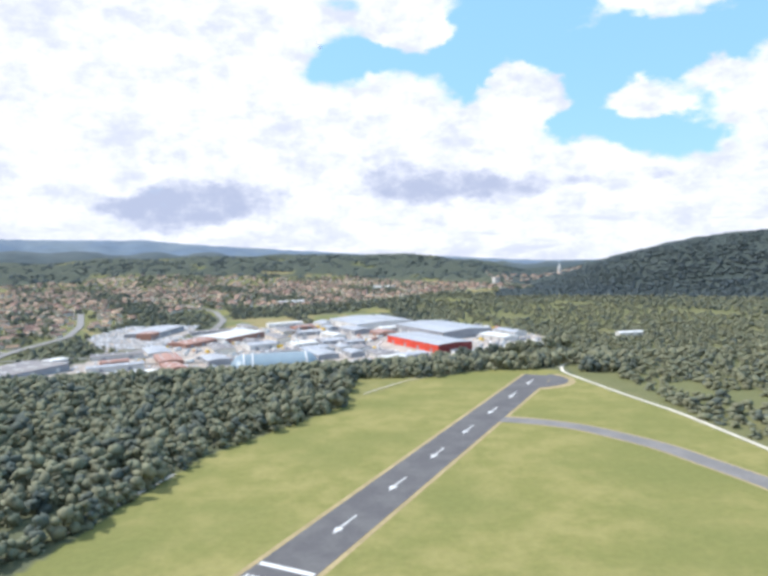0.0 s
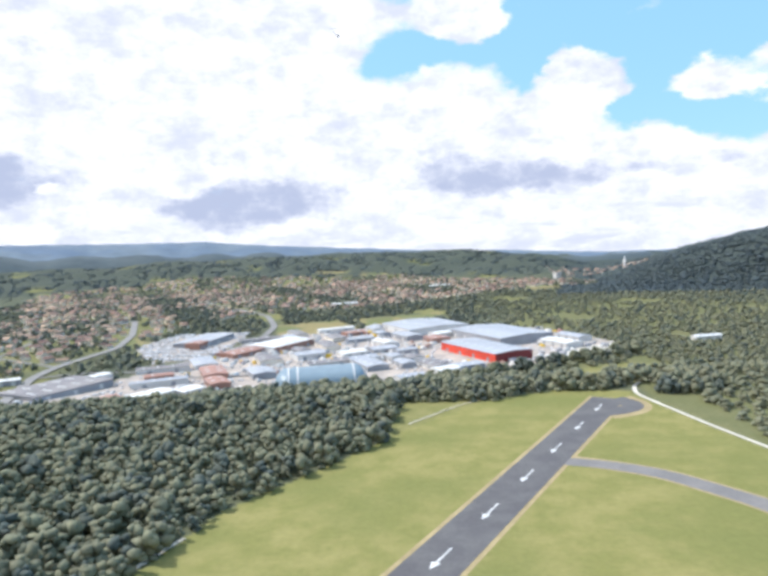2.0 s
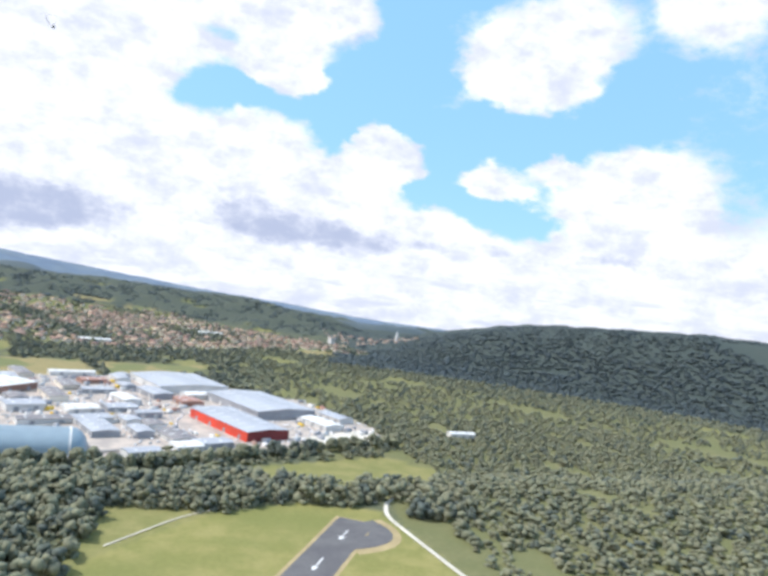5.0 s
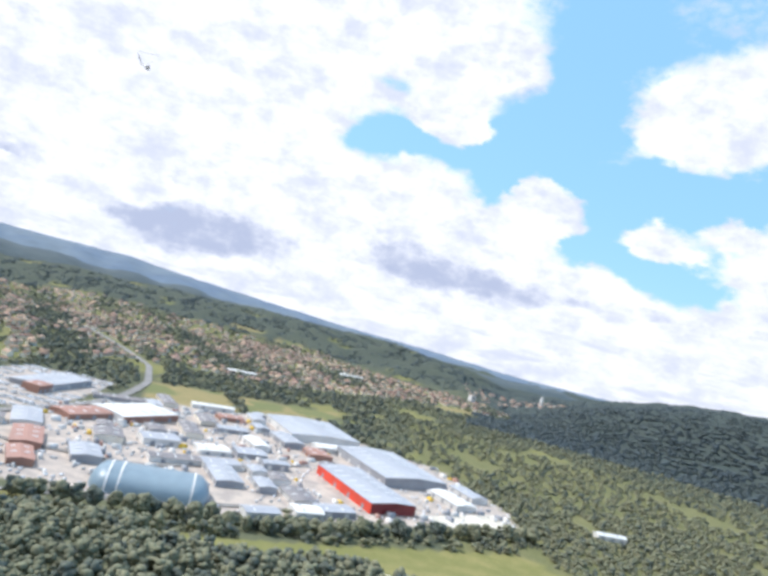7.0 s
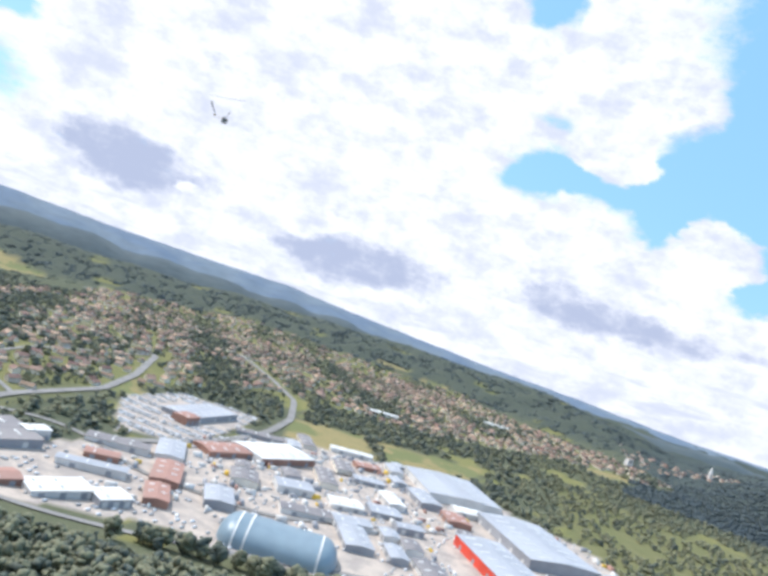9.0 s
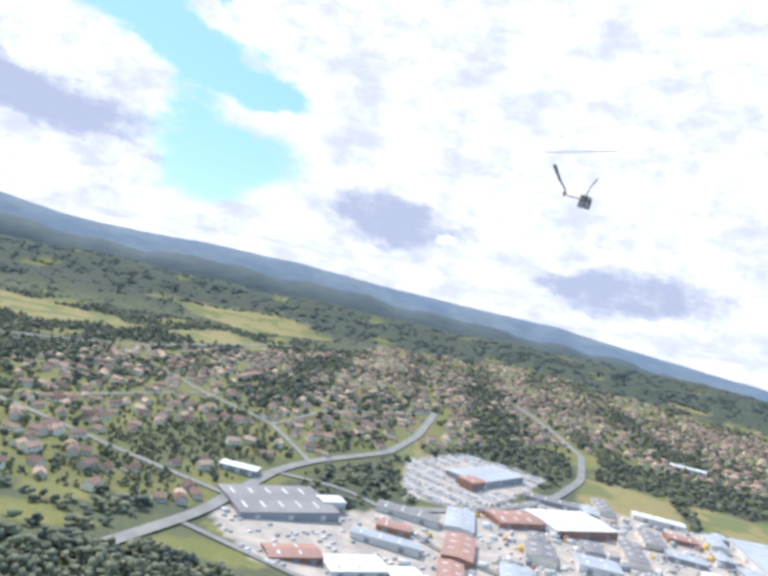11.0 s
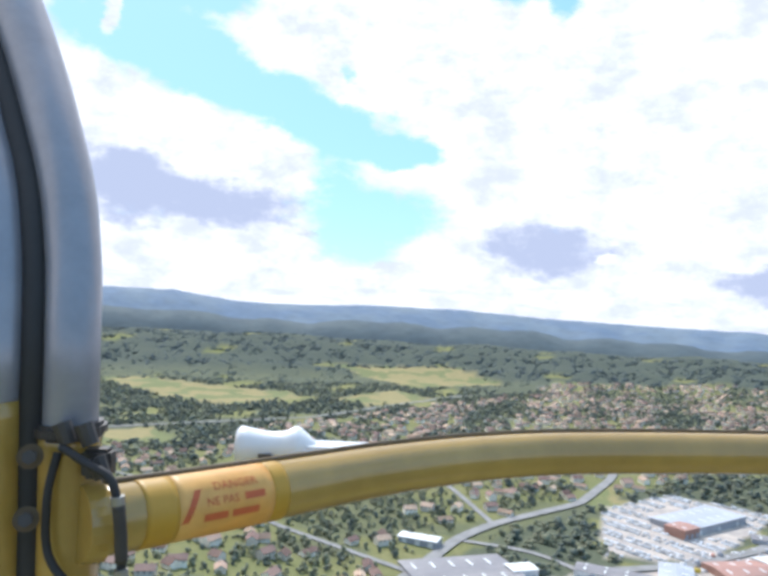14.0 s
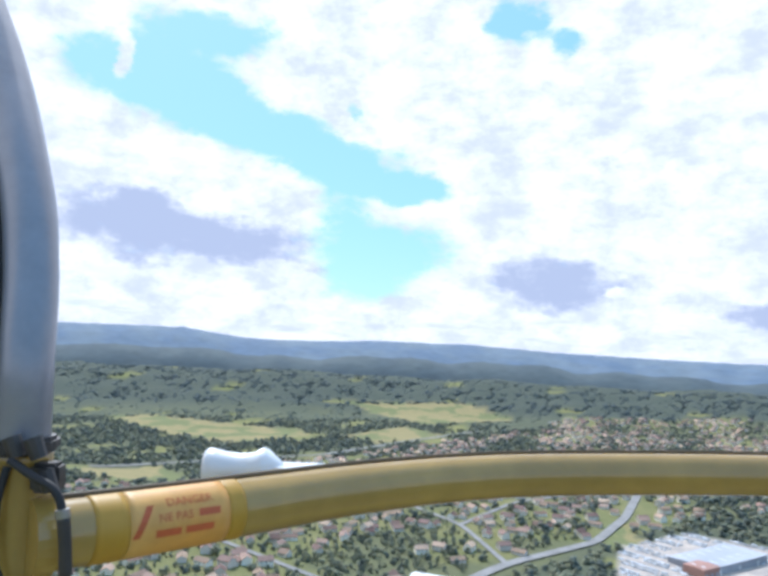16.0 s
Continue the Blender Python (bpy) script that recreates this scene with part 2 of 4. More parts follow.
def ground_material():
    m = bpy.data.materials.new("landscape")
    m.use_nodes = True
    t = m.node_tree
    bsdf = t.nodes["Principled BSDF"]
    put, calc, ramp, mix, noise_at = node_kit(t)
    at = put("ShaderNodeTexCoord").outputs["Object"]
    att = put("ShaderNodeAttribute")
    att.attribute_name = "land_use"
    use = put("ShaderNodeSeparateColor", i0=att.outputs["Color"])
    fine, mid, wide = noise_at(at, 0.35, 6.0, 0.7), noise_at(at, 0.06, 5.0, 0.6), noise_at(at, 0.012, 4.0)
    grass = mix(ramp(mid, 0.35, 0.68), (0.225, 0.22, 0.075), (0.30, 0.27, 0.105))
    grass = mix(ramp(wide, 0.42, 0.66), grass, (0.20, 0.205, 0.07))
    wood = mix(ramp(fine, 0.35, 0.7), (0.085, 0.100, 0.074), (0.112, 0.124, 0.084))
    wood = mix(ramp(wide, 0.5, 0.62), wood, (0.120, 0.128, 0.082))
    crop = mix(ramp(mid, 0.3, 0.7), (0.31, 0.255, 0.125), (0.255, 0.222, 0.108))
    crop = mix(ramp(wide, 0.5, 0.56), crop, (0.175, 0.188, 0.085))
    paved = mix(ramp(mid, 0.35, 0.65), (0.54, 0.465, 0.40), (0.38, 0.335, 0.305))
    paved = mix(ramp(fine, 0.62, 0.74), paved, (0.2, 0.2, 0.13))
    # alpha blends painted cloud shade and haze into the hillside ground
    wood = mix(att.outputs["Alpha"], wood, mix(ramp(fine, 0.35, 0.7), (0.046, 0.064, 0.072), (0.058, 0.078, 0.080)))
    col = mix(use.outputs[0], grass, wood)
    col = mix(use.outputs[1], col, crop)
    col = mix(use.outputs[2], col, paved)
    gain = put("ShaderNodeVectorMath", i0=col)
    gain.operation = "SCALE"
    t.links.new(calc("MULTIPLY_ADD", fine, 0.5, 0.75), gain.inputs["Scale"])
    t.links.new(gain.outputs[0], bsdf.inputs["Base Color"])
    bsdf.inputs["Roughness"].default_value = 0.95
    bsdf.inputs["Specular IOR Level"].default_value = 0.1
    b = put("ShaderNodeBump", Strength=0.5, Distance=0.6, Height=fine)
    t.links.new(b.outputs[0], bsdf.inputs["Normal"])
    return m


LAND = ground_material()
# woods of the nearer ridge, some blue haze mixed into their colour
HAZY_MID = material("mid_ridge_haze_tint", (0.060, 0.085, 0.098), 0.95, grain=0.45, scale=0.02, color2=(0.080, 0.105, 0.112), coarse=0.3)
# strong blue haze of distance put into the base colour
HAZY = material("far_ridge_haze_tint", (0.115, 0.165, 0.235), 0.95, grain=0.35, scale=0.012, color2=(0.15, 0.195, 0.24), coarse=0.3)


# ---- builders ----
def part(name, bm, mat, parent=None, label=""):
    me = bpy.data.meshes.new(name)
    bm.to_mesh(me)
    bm.free()
    for m in mat if isinstance(mat, (list, tuple)) else [mat]:
        me.materials.append(m)
    ob = new(name, me)
    ob.parent = parent
    return tagged(ob, label)


def sheet(name, verts, faces, mat, parent=None):
    me = bpy.data.meshes.new(name)
    me.from_pydata([tuple(v) for v in verts], [], [tuple(f) for f in faces])
    me.materials.append(mat)
    ob = new(name, me)
    ob.parent = parent
    return ob


def bulk(name, verts, tris, mat):
    """One mesh from arrays of corners and triangles."""
    me = bpy.data.meshes.new(name)
    me.vertices.add(len(verts))
    me.vertices.foreach_set("co", np.asarray(verts, np.float32).ravel())
    me.loops.add(tris.size)
    me.loops.foreach_set("vertex_index", np.asarray(tris, np.int32).ravel())
    me.polygons.add(len(tris))
    me.polygons.foreach_set("loop_start", np.arange(0, tris.size, 3, dtype=np.int32))
    me.update(calc_edges=True)
    me.materials.append(mat)
    return new(name, me)


def box(bm, x0, x1, y0, y1, z0, z1):
    m = Matrix.LocRotScale(((x0 + x1) / 2, (y0 + y1) / 2, (z0 + z1) / 2), None, (x1 - x0, y1 - y0, z1 - z0))
    return bmesh.ops.create_cube(bm, size=1, matrix=m)["verts"]


def empty(name, m):
    ob = new(name)
    ob.empty_display_size = 0.2
    ob.matrix_world = m
    return ob


# ---- the land ----
def step(a, b, x):
    u = np.clip((x - a) / (b - a), 0, 1)
    return u * u * (3 - 2 * u)


RIDGE_AZ = [-180, -120, -90, -75, -66, -61, -55, -50, -42, -35, -28, -20, -14, -7, -1, 6, 10, 14, 22, 60, 100, 180]
RIDGE_Z = [150, 160, 250, 290, 295, 240, 235, 252, 246, 212, 195, 180, 130, 88, 52, 25, 2, -18, -22, 60, 100, 150]
MID_AZ = [-180, -110, -80, -70, -55, -42, -30, -20, -12, -4, 4, 9, 13, 60, 180]
MID_Z = [60, 70, 92, 88, 82, 72, 62, 62, 72, 62, 48, 20, -25, -25, 60]
HILL_AZ = [10, 14, 17, 20, 22, 26, 30, 35, 42, 60, 80, 100]
HILL_Z = [-36, -33, -12, 22, 44, 80, 103, 120, 132, 138, 100, 0]


def waves(x, y):
    return (np.sin(x * 0.0043 + 1.3) * np.sin(y * 0.0037 + 0.4) + 0.6 * np.sin(x * 0.0101 + y * 0.0063)
            + 0.35 * np.sin(x * 0.021 - y * 0.017 + 2.0))


def land_z(x, y):
    x, y = np.asarray(x, float), np.asarray(y, float)
    right = step(-700, -150, x)
    z = -32 * step(480, 680, y - 0.15 * x) * right - 14 * step(560, 760, y - 0.1 * x) * (1 - right)
    r, az = np.hypot(x, y - 200), np.degrees(np.arctan2(x, y - 200))
    z = z + 5 * waves(x, y) * step(1300, 2000, r)
    mid = np.interp(az, MID_AZ, MID_Z) + 7 * waves(x * 1.3, y * 1.3)
    z = z + (mid - z) * step(2000, 2750, r) * (1 - 0.65 * step(2950, 3500, r))
    hill = np.interp(az, HILL_AZ, HILL_Z) + 4 * waves(x * 2, y * 2) * step(18, 26, az)
    hz = step(1450, 1980, r) * (1 - step(2500, 3300, r)) * step(10, 15, az) * (1 - step(90, 100, az))
    z = np.maximum(z, z + (hill - z) * hz)
    return z


def tz(x, y):
    return float(land_z(x, y))


def inside(x, y, poly):
    x, y = np.asarray(x, float), np.asarray(y, float)
    hit = np.zeros(x.shape, bool)
    for (ax, ay), (bx, by) in zip(poly, poly[1:] + poly[:1]):
        cross = (ay > y) != (by > y)
        hit ^= cross & (x < (bx - ax) * (y - ay) / (by - ay + 1e-9) + ax)
    return hit


AIRFIELD = [(-150, -250), (-150, 0), (-128, 110), (-106, 200), (-95, 248), (-82, 298), (-56, 338), (-30, 378), (-11, 412),
            (30, 463), (80, 494), (132, 488), (150, 400), (162, 355), (170, 300), (182, 200), (195, 0), (200, -250)]
MEADOW = [(-70, 540), (-5, 545), (40, 590), (96, 535), (186, 552), (250, 715), (200, 750), (74, 688), (-15, 633), (-80, 590)]
INDUSTRY = [(-140, 655), (-40, 690), (70, 745), (130, 775), (225, 830), (225, 900), (160, 1040), (70, 1090), (-40, 1180),
            (-120, 1120), (-240, 1060), (-275, 960), (-300, 840), (-330, 760), (-390, 600), (-300, 570), (-190, 660)]
LOT = [(-418, 940), (-340, 820), (-285, 880), (-285, 965), (-300, 1122), (-408, 1074)]
FIELDS = [[(-280, 1200), (-243, 1065), (-111, 1080), (-175, 1270)], [(-155, 1265), (-105, 1110), (20, 1215), (12, 1330)],
          [(-1865, 850), (-1473, 860), (-1243, 925), (-1290, 1130), (-1420, 1192), (-1629, 1060), (-1800, 980)],
          [(-1780, 1607), (-1347, 1530), (-1290, 1867), (-1521, 1905)], [(-1110, 560), (-960, 590), (-930, 690), (-1060, 700)],
          [(-1260, 1180), (-1120, 1190), (-1150, 1420), (-1330, 1460)], [(-470, 1040), (-395, 975), (-425, 935), (-485, 1010)],
          [(-1640, 3900), (-1420, 3980), (-1380, 4060), (-1640, 4010)], [(-430, 2470), (-170, 2440), (-180, 2475), (-420, 2510)],
          [(-1500, 3500), (-1150, 3560), (-1180, 3650), (-1520, 3580)], [(230, 1750), (330, 1740), (340, 1840), (240, 1850)]]
TOWN = [(-390, 590), (-470, 420), (-900, 380), (-1000, 700), (-1000, 1000), (-1080, 1500), (-1200, 2000), (-900, 2350),
        (-100, 2420), (100, 2250), (420, 2200), (460, 1900), (150, 1750), (-100, 1500), (-330, 1420), (-430, 1130), (-440, 900)]


def land_use(x, y):
    """Woods, crops and paving, 0 to 1 each."""
    r = np.hypot(x, y - 200)
    patch = waves(x * 3.1 + 40, y * 2.7)
    wood = np.where(r > 500, 0.92, 0.85) * np.ones_like(r)
    wood = np.where((r > 450) & (r < 2000) & ((x < 250) | (r < 1300)) & (waves(x * 4, y * 4) > 0.8), 0.25, wood)
    wood = np.where((r >= 2000) & (x < 250) & (waves(x * 2.6 + 300, y * 3.4) > 1.25), 0.2, wood)
    wood = np.where((x > 140) & (r < 1250), 0.5, wood)
    wood = np.where(inside(x, y, MEADOW) | ((x > -30) & (x < 120) & (y > 400) & (y < 475)), 0.15, wood)
    wood = np.where(inside(x, y, AIRFIELD), 0, wood)
    wood = np.where(inside(x, y, TOWN), np.where(patch > 0.5, 0.7, 0.38), wood)
    crop, paved = np.zeros_like(r), np.zeros_like(r)
    for f in FIELDS:
        crop = np.where(inside(x, y, f), 1, crop)
    paved = np.where(inside(x, y, INDUSTRY) | inside(x, y, LOT), 1, paved)
    return wood, crop, paved


def shade_haze(x, y):
    """Steep closed forest: 1 where cloud shade is painted, 0.6 where haze is."""
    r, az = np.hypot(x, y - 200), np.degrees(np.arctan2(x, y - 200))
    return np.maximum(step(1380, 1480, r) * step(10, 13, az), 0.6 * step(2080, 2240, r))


rings = [0.02, 8.0, 16.0] + list(np.geomspace(25, 4300, 250))
turns = np.radians(np.concatenate([np.arange(-105, 62, 0.5), np.arange(62, 255, 3.0)]))
rr, aa = np.meshgrid(rings, turns, indexing="ij")
gx, gy = rr * np.sin(aa), 200 + rr * np.cos(aa)
gz = land_z(gx, gy)
use = land_use(gx, gy)
canopy = np.random.RandomState(4).rand(*gz.shape)
gz = gz + canopy * 9 * use[0] * step(1500, 2300, rr) * (1 - use[1])
nr, na = gz.shape
i, j = np.meshgrid(np.arange(nr - 1), np.arange(na), indexing="ij")
k = (j + 1) % na
a, b, c, d = (i * na + j).ravel(), (i * na + k).ravel(), ((i + 1) * na + k).ravel(), ((i + 1) * na + j).ravel()
tris = np.concatenate([np.stack([a, d, c], 1), np.stack([a, c, b], 1)])
ground = bulk("ground", np.stack([gx, gy, gz], -1).reshape(-1, 3), tris, LAND)
layer = ground.data.color_attributes.new("land_use", "FLOAT_COLOR", "POINT")
# alpha carries the painted shade and haze of the hillsides
layer.data.foreach_set("color", np.stack([use[0], use[1], use[2], shade_haze(gx, gy)], -1).astype(np.float32).ravel())
tagged(ground, "grass airfield, woods, fields and valley floor", "ground", kind="structure")

# the farthest ridge, closing the valley
ra = np.radians(np.arange(-180, 180, 0.6))
ridge_z = np.interp(np.degrees(ra), RIDGE_AZ, RIDGE_Z) + 5 * np.random.RandomState(2).rand(len(ra))
profile = [(3500, -60, 0.0), (3900, 0, 0.35), (4200, 0, 0.75), (4420, 0, 1.0), (4560, 0, 0.97), (4640, -80, 0.0)]
pv, pf, n = [], [], len(ra)
for q, (rad, base, share) in enumerate(profile):
    zz = base + (ridge_z + 40) * share - 40 * (share > 0) + 8 * waves(rad * np.sin(ra) * 2, rad * np.cos(ra) * 2) * (0 < share < 0.9)
    pv.append(np.stack([rad * np.sin(ra), 200 + rad * np.cos(ra), zz], 1))
for q in range(len(profile) - 1):
    for s in range(n):
        u = (s + 1) % n
        pf += [(q * n + s, q * n + u, (q + 1) * n + u), (q * n + s, (q + 1) * n + u, (q + 1) * n + s)]
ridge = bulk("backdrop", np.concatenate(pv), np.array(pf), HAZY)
tagged(ridge, "distant wooded ridge closing the valley, blue haze in its colour", "ridge", kind="structure")


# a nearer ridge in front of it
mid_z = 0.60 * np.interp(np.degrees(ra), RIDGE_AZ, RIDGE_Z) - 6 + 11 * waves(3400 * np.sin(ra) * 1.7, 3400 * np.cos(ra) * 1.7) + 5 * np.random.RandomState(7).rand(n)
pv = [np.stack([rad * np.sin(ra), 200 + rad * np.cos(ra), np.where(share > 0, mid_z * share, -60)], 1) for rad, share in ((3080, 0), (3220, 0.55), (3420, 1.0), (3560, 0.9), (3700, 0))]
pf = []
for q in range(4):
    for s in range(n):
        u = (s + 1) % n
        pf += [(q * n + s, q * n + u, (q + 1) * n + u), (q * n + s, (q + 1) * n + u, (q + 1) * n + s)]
tagged(bulk("backdrop", np.concatenate(pv), np.array(pf), HAZY_MID), "dark wooded ridge behind the town, tinted with blue haze", "ridge", kind="structure")


# ---- airfield ----
def ribbon(name, line, width, mat, lift=0.3, gap=6.0, label="", category="", parent=None):
    """A strip laid over the land along a line."""
    pts = [Vector(p) for p in line]
    dense = []
    for p, q in zip(pts, pts[1:]):
        n = max(1, int((q - p).length / gap))
        dense += [p.lerp(q, s / n) for s in range(n)]
    dense.append(pts[-1])
    for _ in range(3):
        dense = [dense[0]] + [(dense[s - 1] + dense[s] * 2 + dense[s + 1]) / 4 for s in range(1, len(dense) - 1)] + [dense[-1]]
    verts, faces = [], []
    for s, p in enumerate(dense):
        t = (dense[min(s + 1, len(dense) - 1)] - dense[max(s - 1, 0)]).normalized()
        side = Vector((t.y, -t.x)) * width / 2
        for e in (-1, 1):
            v = p + side * e
            verts.append((v.x, v.y, max(tz(v.x, v.y), tz(p.x, p.y)) + lift))
    for s in range(len(dense) - 1):
        faces.append((2 * s, 2 * s + 1, 2 * s + 3, 2 * s + 2))
    ob = sheet(name, verts, faces, mat, parent)
    return tagged(ob, label, category, kind="structure" if label else "")


RW_D = Vector((0.4538, 0.8911))
RW_S = Vector((RW_D.y, -RW_D.x))
RW_0 = Vector((9.0, 262.0))


def rw(s, u):
    return RW_0 + RW_D * s + RW_S * u


ribbon("runway_verge", [rw(-450, 0), rw(232, 0)], 24.5, VERGE, 0.05, label="dry yellow grass verge along the runway", category="verge")
ribbon("turning_pad_verge", [rw(190, 8), rw(205, 22), rw(224, 20), rw(234, 6)], 17, VERGE, 0.06, label="dry verge round the turning pad", category="verge")
runway = ribbon("runway", [rw(-450, 0), rw(231, 0)], 20.5, ASPHALT, 0.12, label="narrow grey asphalt runway with white arrows", category="runway")
ribbon("turning_pad", [rw(193, 5), rw(206, 19), rw(221, 19), rw(231, 4)], 13, ASPHALT, 0.16, label="grey asphalt turning pad at the runway end", category="runway")
ribbon("taxiway_verge", [(58, 355), (80, 345), (102, 331), (128, 296), (150, 240), (160, 150)], 13, VERGE, 0.07, label="dry verge along the taxiway", category="verge")
ribbon("taxiway", [(56, 352), (80, 345), (102, 331), (128, 296), (150, 240), (160, 150)], 10.5, TAXI, 0.10, label="pale asphalt taxiway branching off the runway", category="taxiway")
for n in range(7):
    s = (n - 1) * 42.3
    outline = [(2, 0.35), (-9.5, 0.35), (-9.5, 1.7), (-14.5, 0), (-9.5, -1.7), (-9.5, -0.35), (2, -0.35)]
    vs = [(*rw(s + p, u), 0.2) for p, u in outline]
    sheet("arrow_marking", vs, [range(7)], PAINT, runway)
vs = [(*rw(s, u), 0.2) for s, u in ((-84, -9.6), (-84, 9.6), (-82, 9.6), (-82, -9.6))]
sheet("threshold_bar", vs, [(0, 1, 2, 3)], PAINT, runway)
for u in (-8.4, -6.6, -4.8, -3.0, 3.0, 4.8, 6.6, 8.4):
    vs = [(*rw(s, u + e), 0.2) for s, e in ((-112, -0.5), (-112, 0.5), (-90, 0.5), (-90, -0.5))]
    sheet("threshold_stripe", vs, [(0, 1, 2, 3)], PAINT, runway)
ribbon("track", [(178, 545), (140, 505), (133, 478), (150, 400), (162, 355), (170, 300), (182, 200), (190, 60)], 2.6, GRAVEL, 0.25,
       label="pale gravel track beside the airfield", category="track")
ribbon("track", [(48, 558), (72, 590), (84, 585), (90, 545), (100, 530), (133, 500)], 2.2, GRAVEL, 0.5, label="pale gravel footpath through the meadow", category="track")
ribbon("track", [(-108, 215), (-97, 250), (-88, 275)], 2.2, GRAVEL, 0.3, label="pale gravel track at the airfield edge", category="track")
ribbon("track", [(-11, 420), (20, 462), (60, 492), (95, 512)], 1.0, GRAVEL, 0.4, label="pale kerb line along the airfield edge", category="track")
# roads
ROADS = [[(-640, 1700), (-500, 1560), (-425, 1472), (-330, 1345), (-276, 1180), (-262, 1050), (-268, 960), (-290, 860), (-330, 770)],
         [(-330, 480), (-364, 557), (-400, 640), (-436, 728), (-446, 793), (-441, 937), (-479, 1064), (-560, 1250)],
         [(-1100, 600), (-1076, 772), (-1040, 988), (-1078, 1144), (-1164, 1451), (-1190, 1800), (-1222, 2127)],
         [(-364, 557), (-250, 590), (-170, 640), (-60, 700), (60, 760)], [(-436, 728), (-380, 770), (-330, 770), (-260, 740), (-140, 760), (0, 900)],
         [(-446, 793), (-560, 850), (-700, 860), (-860, 900)], [(-400, 640), (-520, 600), (-680, 560), (-820, 500)],
         [(-560, 1250), (-700, 1300), (-900, 1350)], [(-560, 850), (-600, 1000), (-560, 1250)], [(-680, 560), (-700, 700), (-700, 860)],
         [(-230, 900), (-140, 980), (-60, 1050)]]
for n, line in enumerate(ROADS):
    ribbon("road", line, 11 if n < 3 else 6.5, ROAD, 1.1 if n < 3 else 0.9, 12, label="pale grey asphalt road" if n < 3 else "narrow grey town street", category="road")
YARD = [(122, 806), (146, 782), (229, 833), (209, 874)]
sheet("yard", [(x, y, tz(x, y) + 0.5) for x, y in YARD], [range(4)], GRAVEL)
tagged(bpy.data.objects["yard"], "pale gravel storage yard beside the warehouse", "yard", kind="structure")


# ---- buildings ----
def warehouse(name, cx, cy, lx, ly, turn, h, walls, roof_mat, label, rise=1.6, doors=3, category="warehouse"):
    """A shed of length lx and width ly, turned by degrees, with four walls, two roof slopes and doors along one side."""
    z = min(tz(cx + a, cy + b) for a in (-lx / 3, 0, lx / 3) for b in (-ly / 3, 0, ly / 3))
    top = empty(name, pose(cx, cy, z, 0, 0, turn))
    if not isinstance(walls, (list, tuple)):
        walls = [walls] * 4
    a, b = lx / 2, ly / 2
    spans = [(-a, a, -b, -b + 0.4), (a - 0.4, a, -b + 0.4, b - 0.4), (-a, a, b - 0.4, b), (-a, -a + 0.4, -b + 0.4, b - 0.4)]
    first, slopes = None, {}
    for m, (x0, x1, y0, y1) in zip(walls, spans):
        bm = bmesh.new()
        box(bm, x0, x1, y0, y1, -6, h)
        wall = part("wall", bm, m, top)
        first = first or wall
    for x in (-a + 0.4, a):
        bm = bmesh.new()
        vs = [bm.verts.new(v) for v in ((x, -b, h), (x, b, h), (x, 0, h + rise), (x - 0.4, -b, h), (x - 0.4, b, h), (x - 0.4, 0, h + rise))]
        for f in ((0, 1, 2), (5, 4, 3), (0, 3, 4, 1), (1, 4, 5, 2), (2, 5, 3, 0)):
            bm.faces.new([vs[q] for q in f])
        part("gable", bm, walls[1 if x > 0 else 3], top)
    for e in (-1, 1):
        bm = bmesh.new()
        vs = []
        for x in (-a - 0.5, a + 0.5):
            for y, q in ((e * (b + 0.6), h - 0.1), (0, h + rise + 0.05), (0, h + rise + 0.35), (e * (b + 0.6), h + 0.2)):
                vs.append(bm.verts.new((x, y, q)))
        for f in ((0, 1, 2, 3), (7, 6, 5, 4), (0, 4, 5, 1), (1, 5, 6, 2), (2, 6, 7, 3), (3, 7, 4, 0)):
            bm.faces.new([vs[q] for q in f])
        bmesh.ops.recalc_face_normals(bm, faces=bm.faces)
        slopes[e] = part("roof_slope", bm, roof_mat, top)
    for q in range(doors):
        bm = bmesh.new()
        x = -a + lx * (q + 0.5) / doors
        box(bm, x - 2.2, x + 2.2, -b - 0.15, -b + 0.05, 0, min(4.5, h - 1.5))
        part("roller_door", bm, GREY_WALL if walls[0] is not GREY_WALL else WHITE_WALL, first)
    for q in range(int(lx / 16)):
        for e in (-1, 1):
            x, bm = -a + 8 + q * 16, bmesh.new()
            y0, y1 = e * b * 0.3, e * b * 0.7
            vs = [bm.verts.new((x + dx, y, h + rise * (1 - abs(y) / b) + dz)) for dz in (0.3, 0.62) for dx, y in ((-0.9, y0), (0.9, y0), (0.9, y1), (-0.9, y1))]
            for f in ((3, 2, 1, 0), (4, 5, 6, 7), (0, 1, 5, 4), (1, 2, 6, 5), (2, 3, 7, 6), (3, 0, 4, 7)):
                bm.faces.new([vs[v] for v in f])
            bmesh.ops.recalc_face_normals(bm, faces=bm.faces)
            part("roof_light", bm, WHITE_ROOF if roof_mat is not WHITE_ROOF else GREY_ROOF, slopes[e])
    return tagged(top, label, category, group="industrial sheds")


BLOCKED = []


def shed(*args, **kw):
    BLOCKED.append((args[1], args[2], math.hypot(args[3], args[4]) / 2))
    return warehouse(*args, **kw)


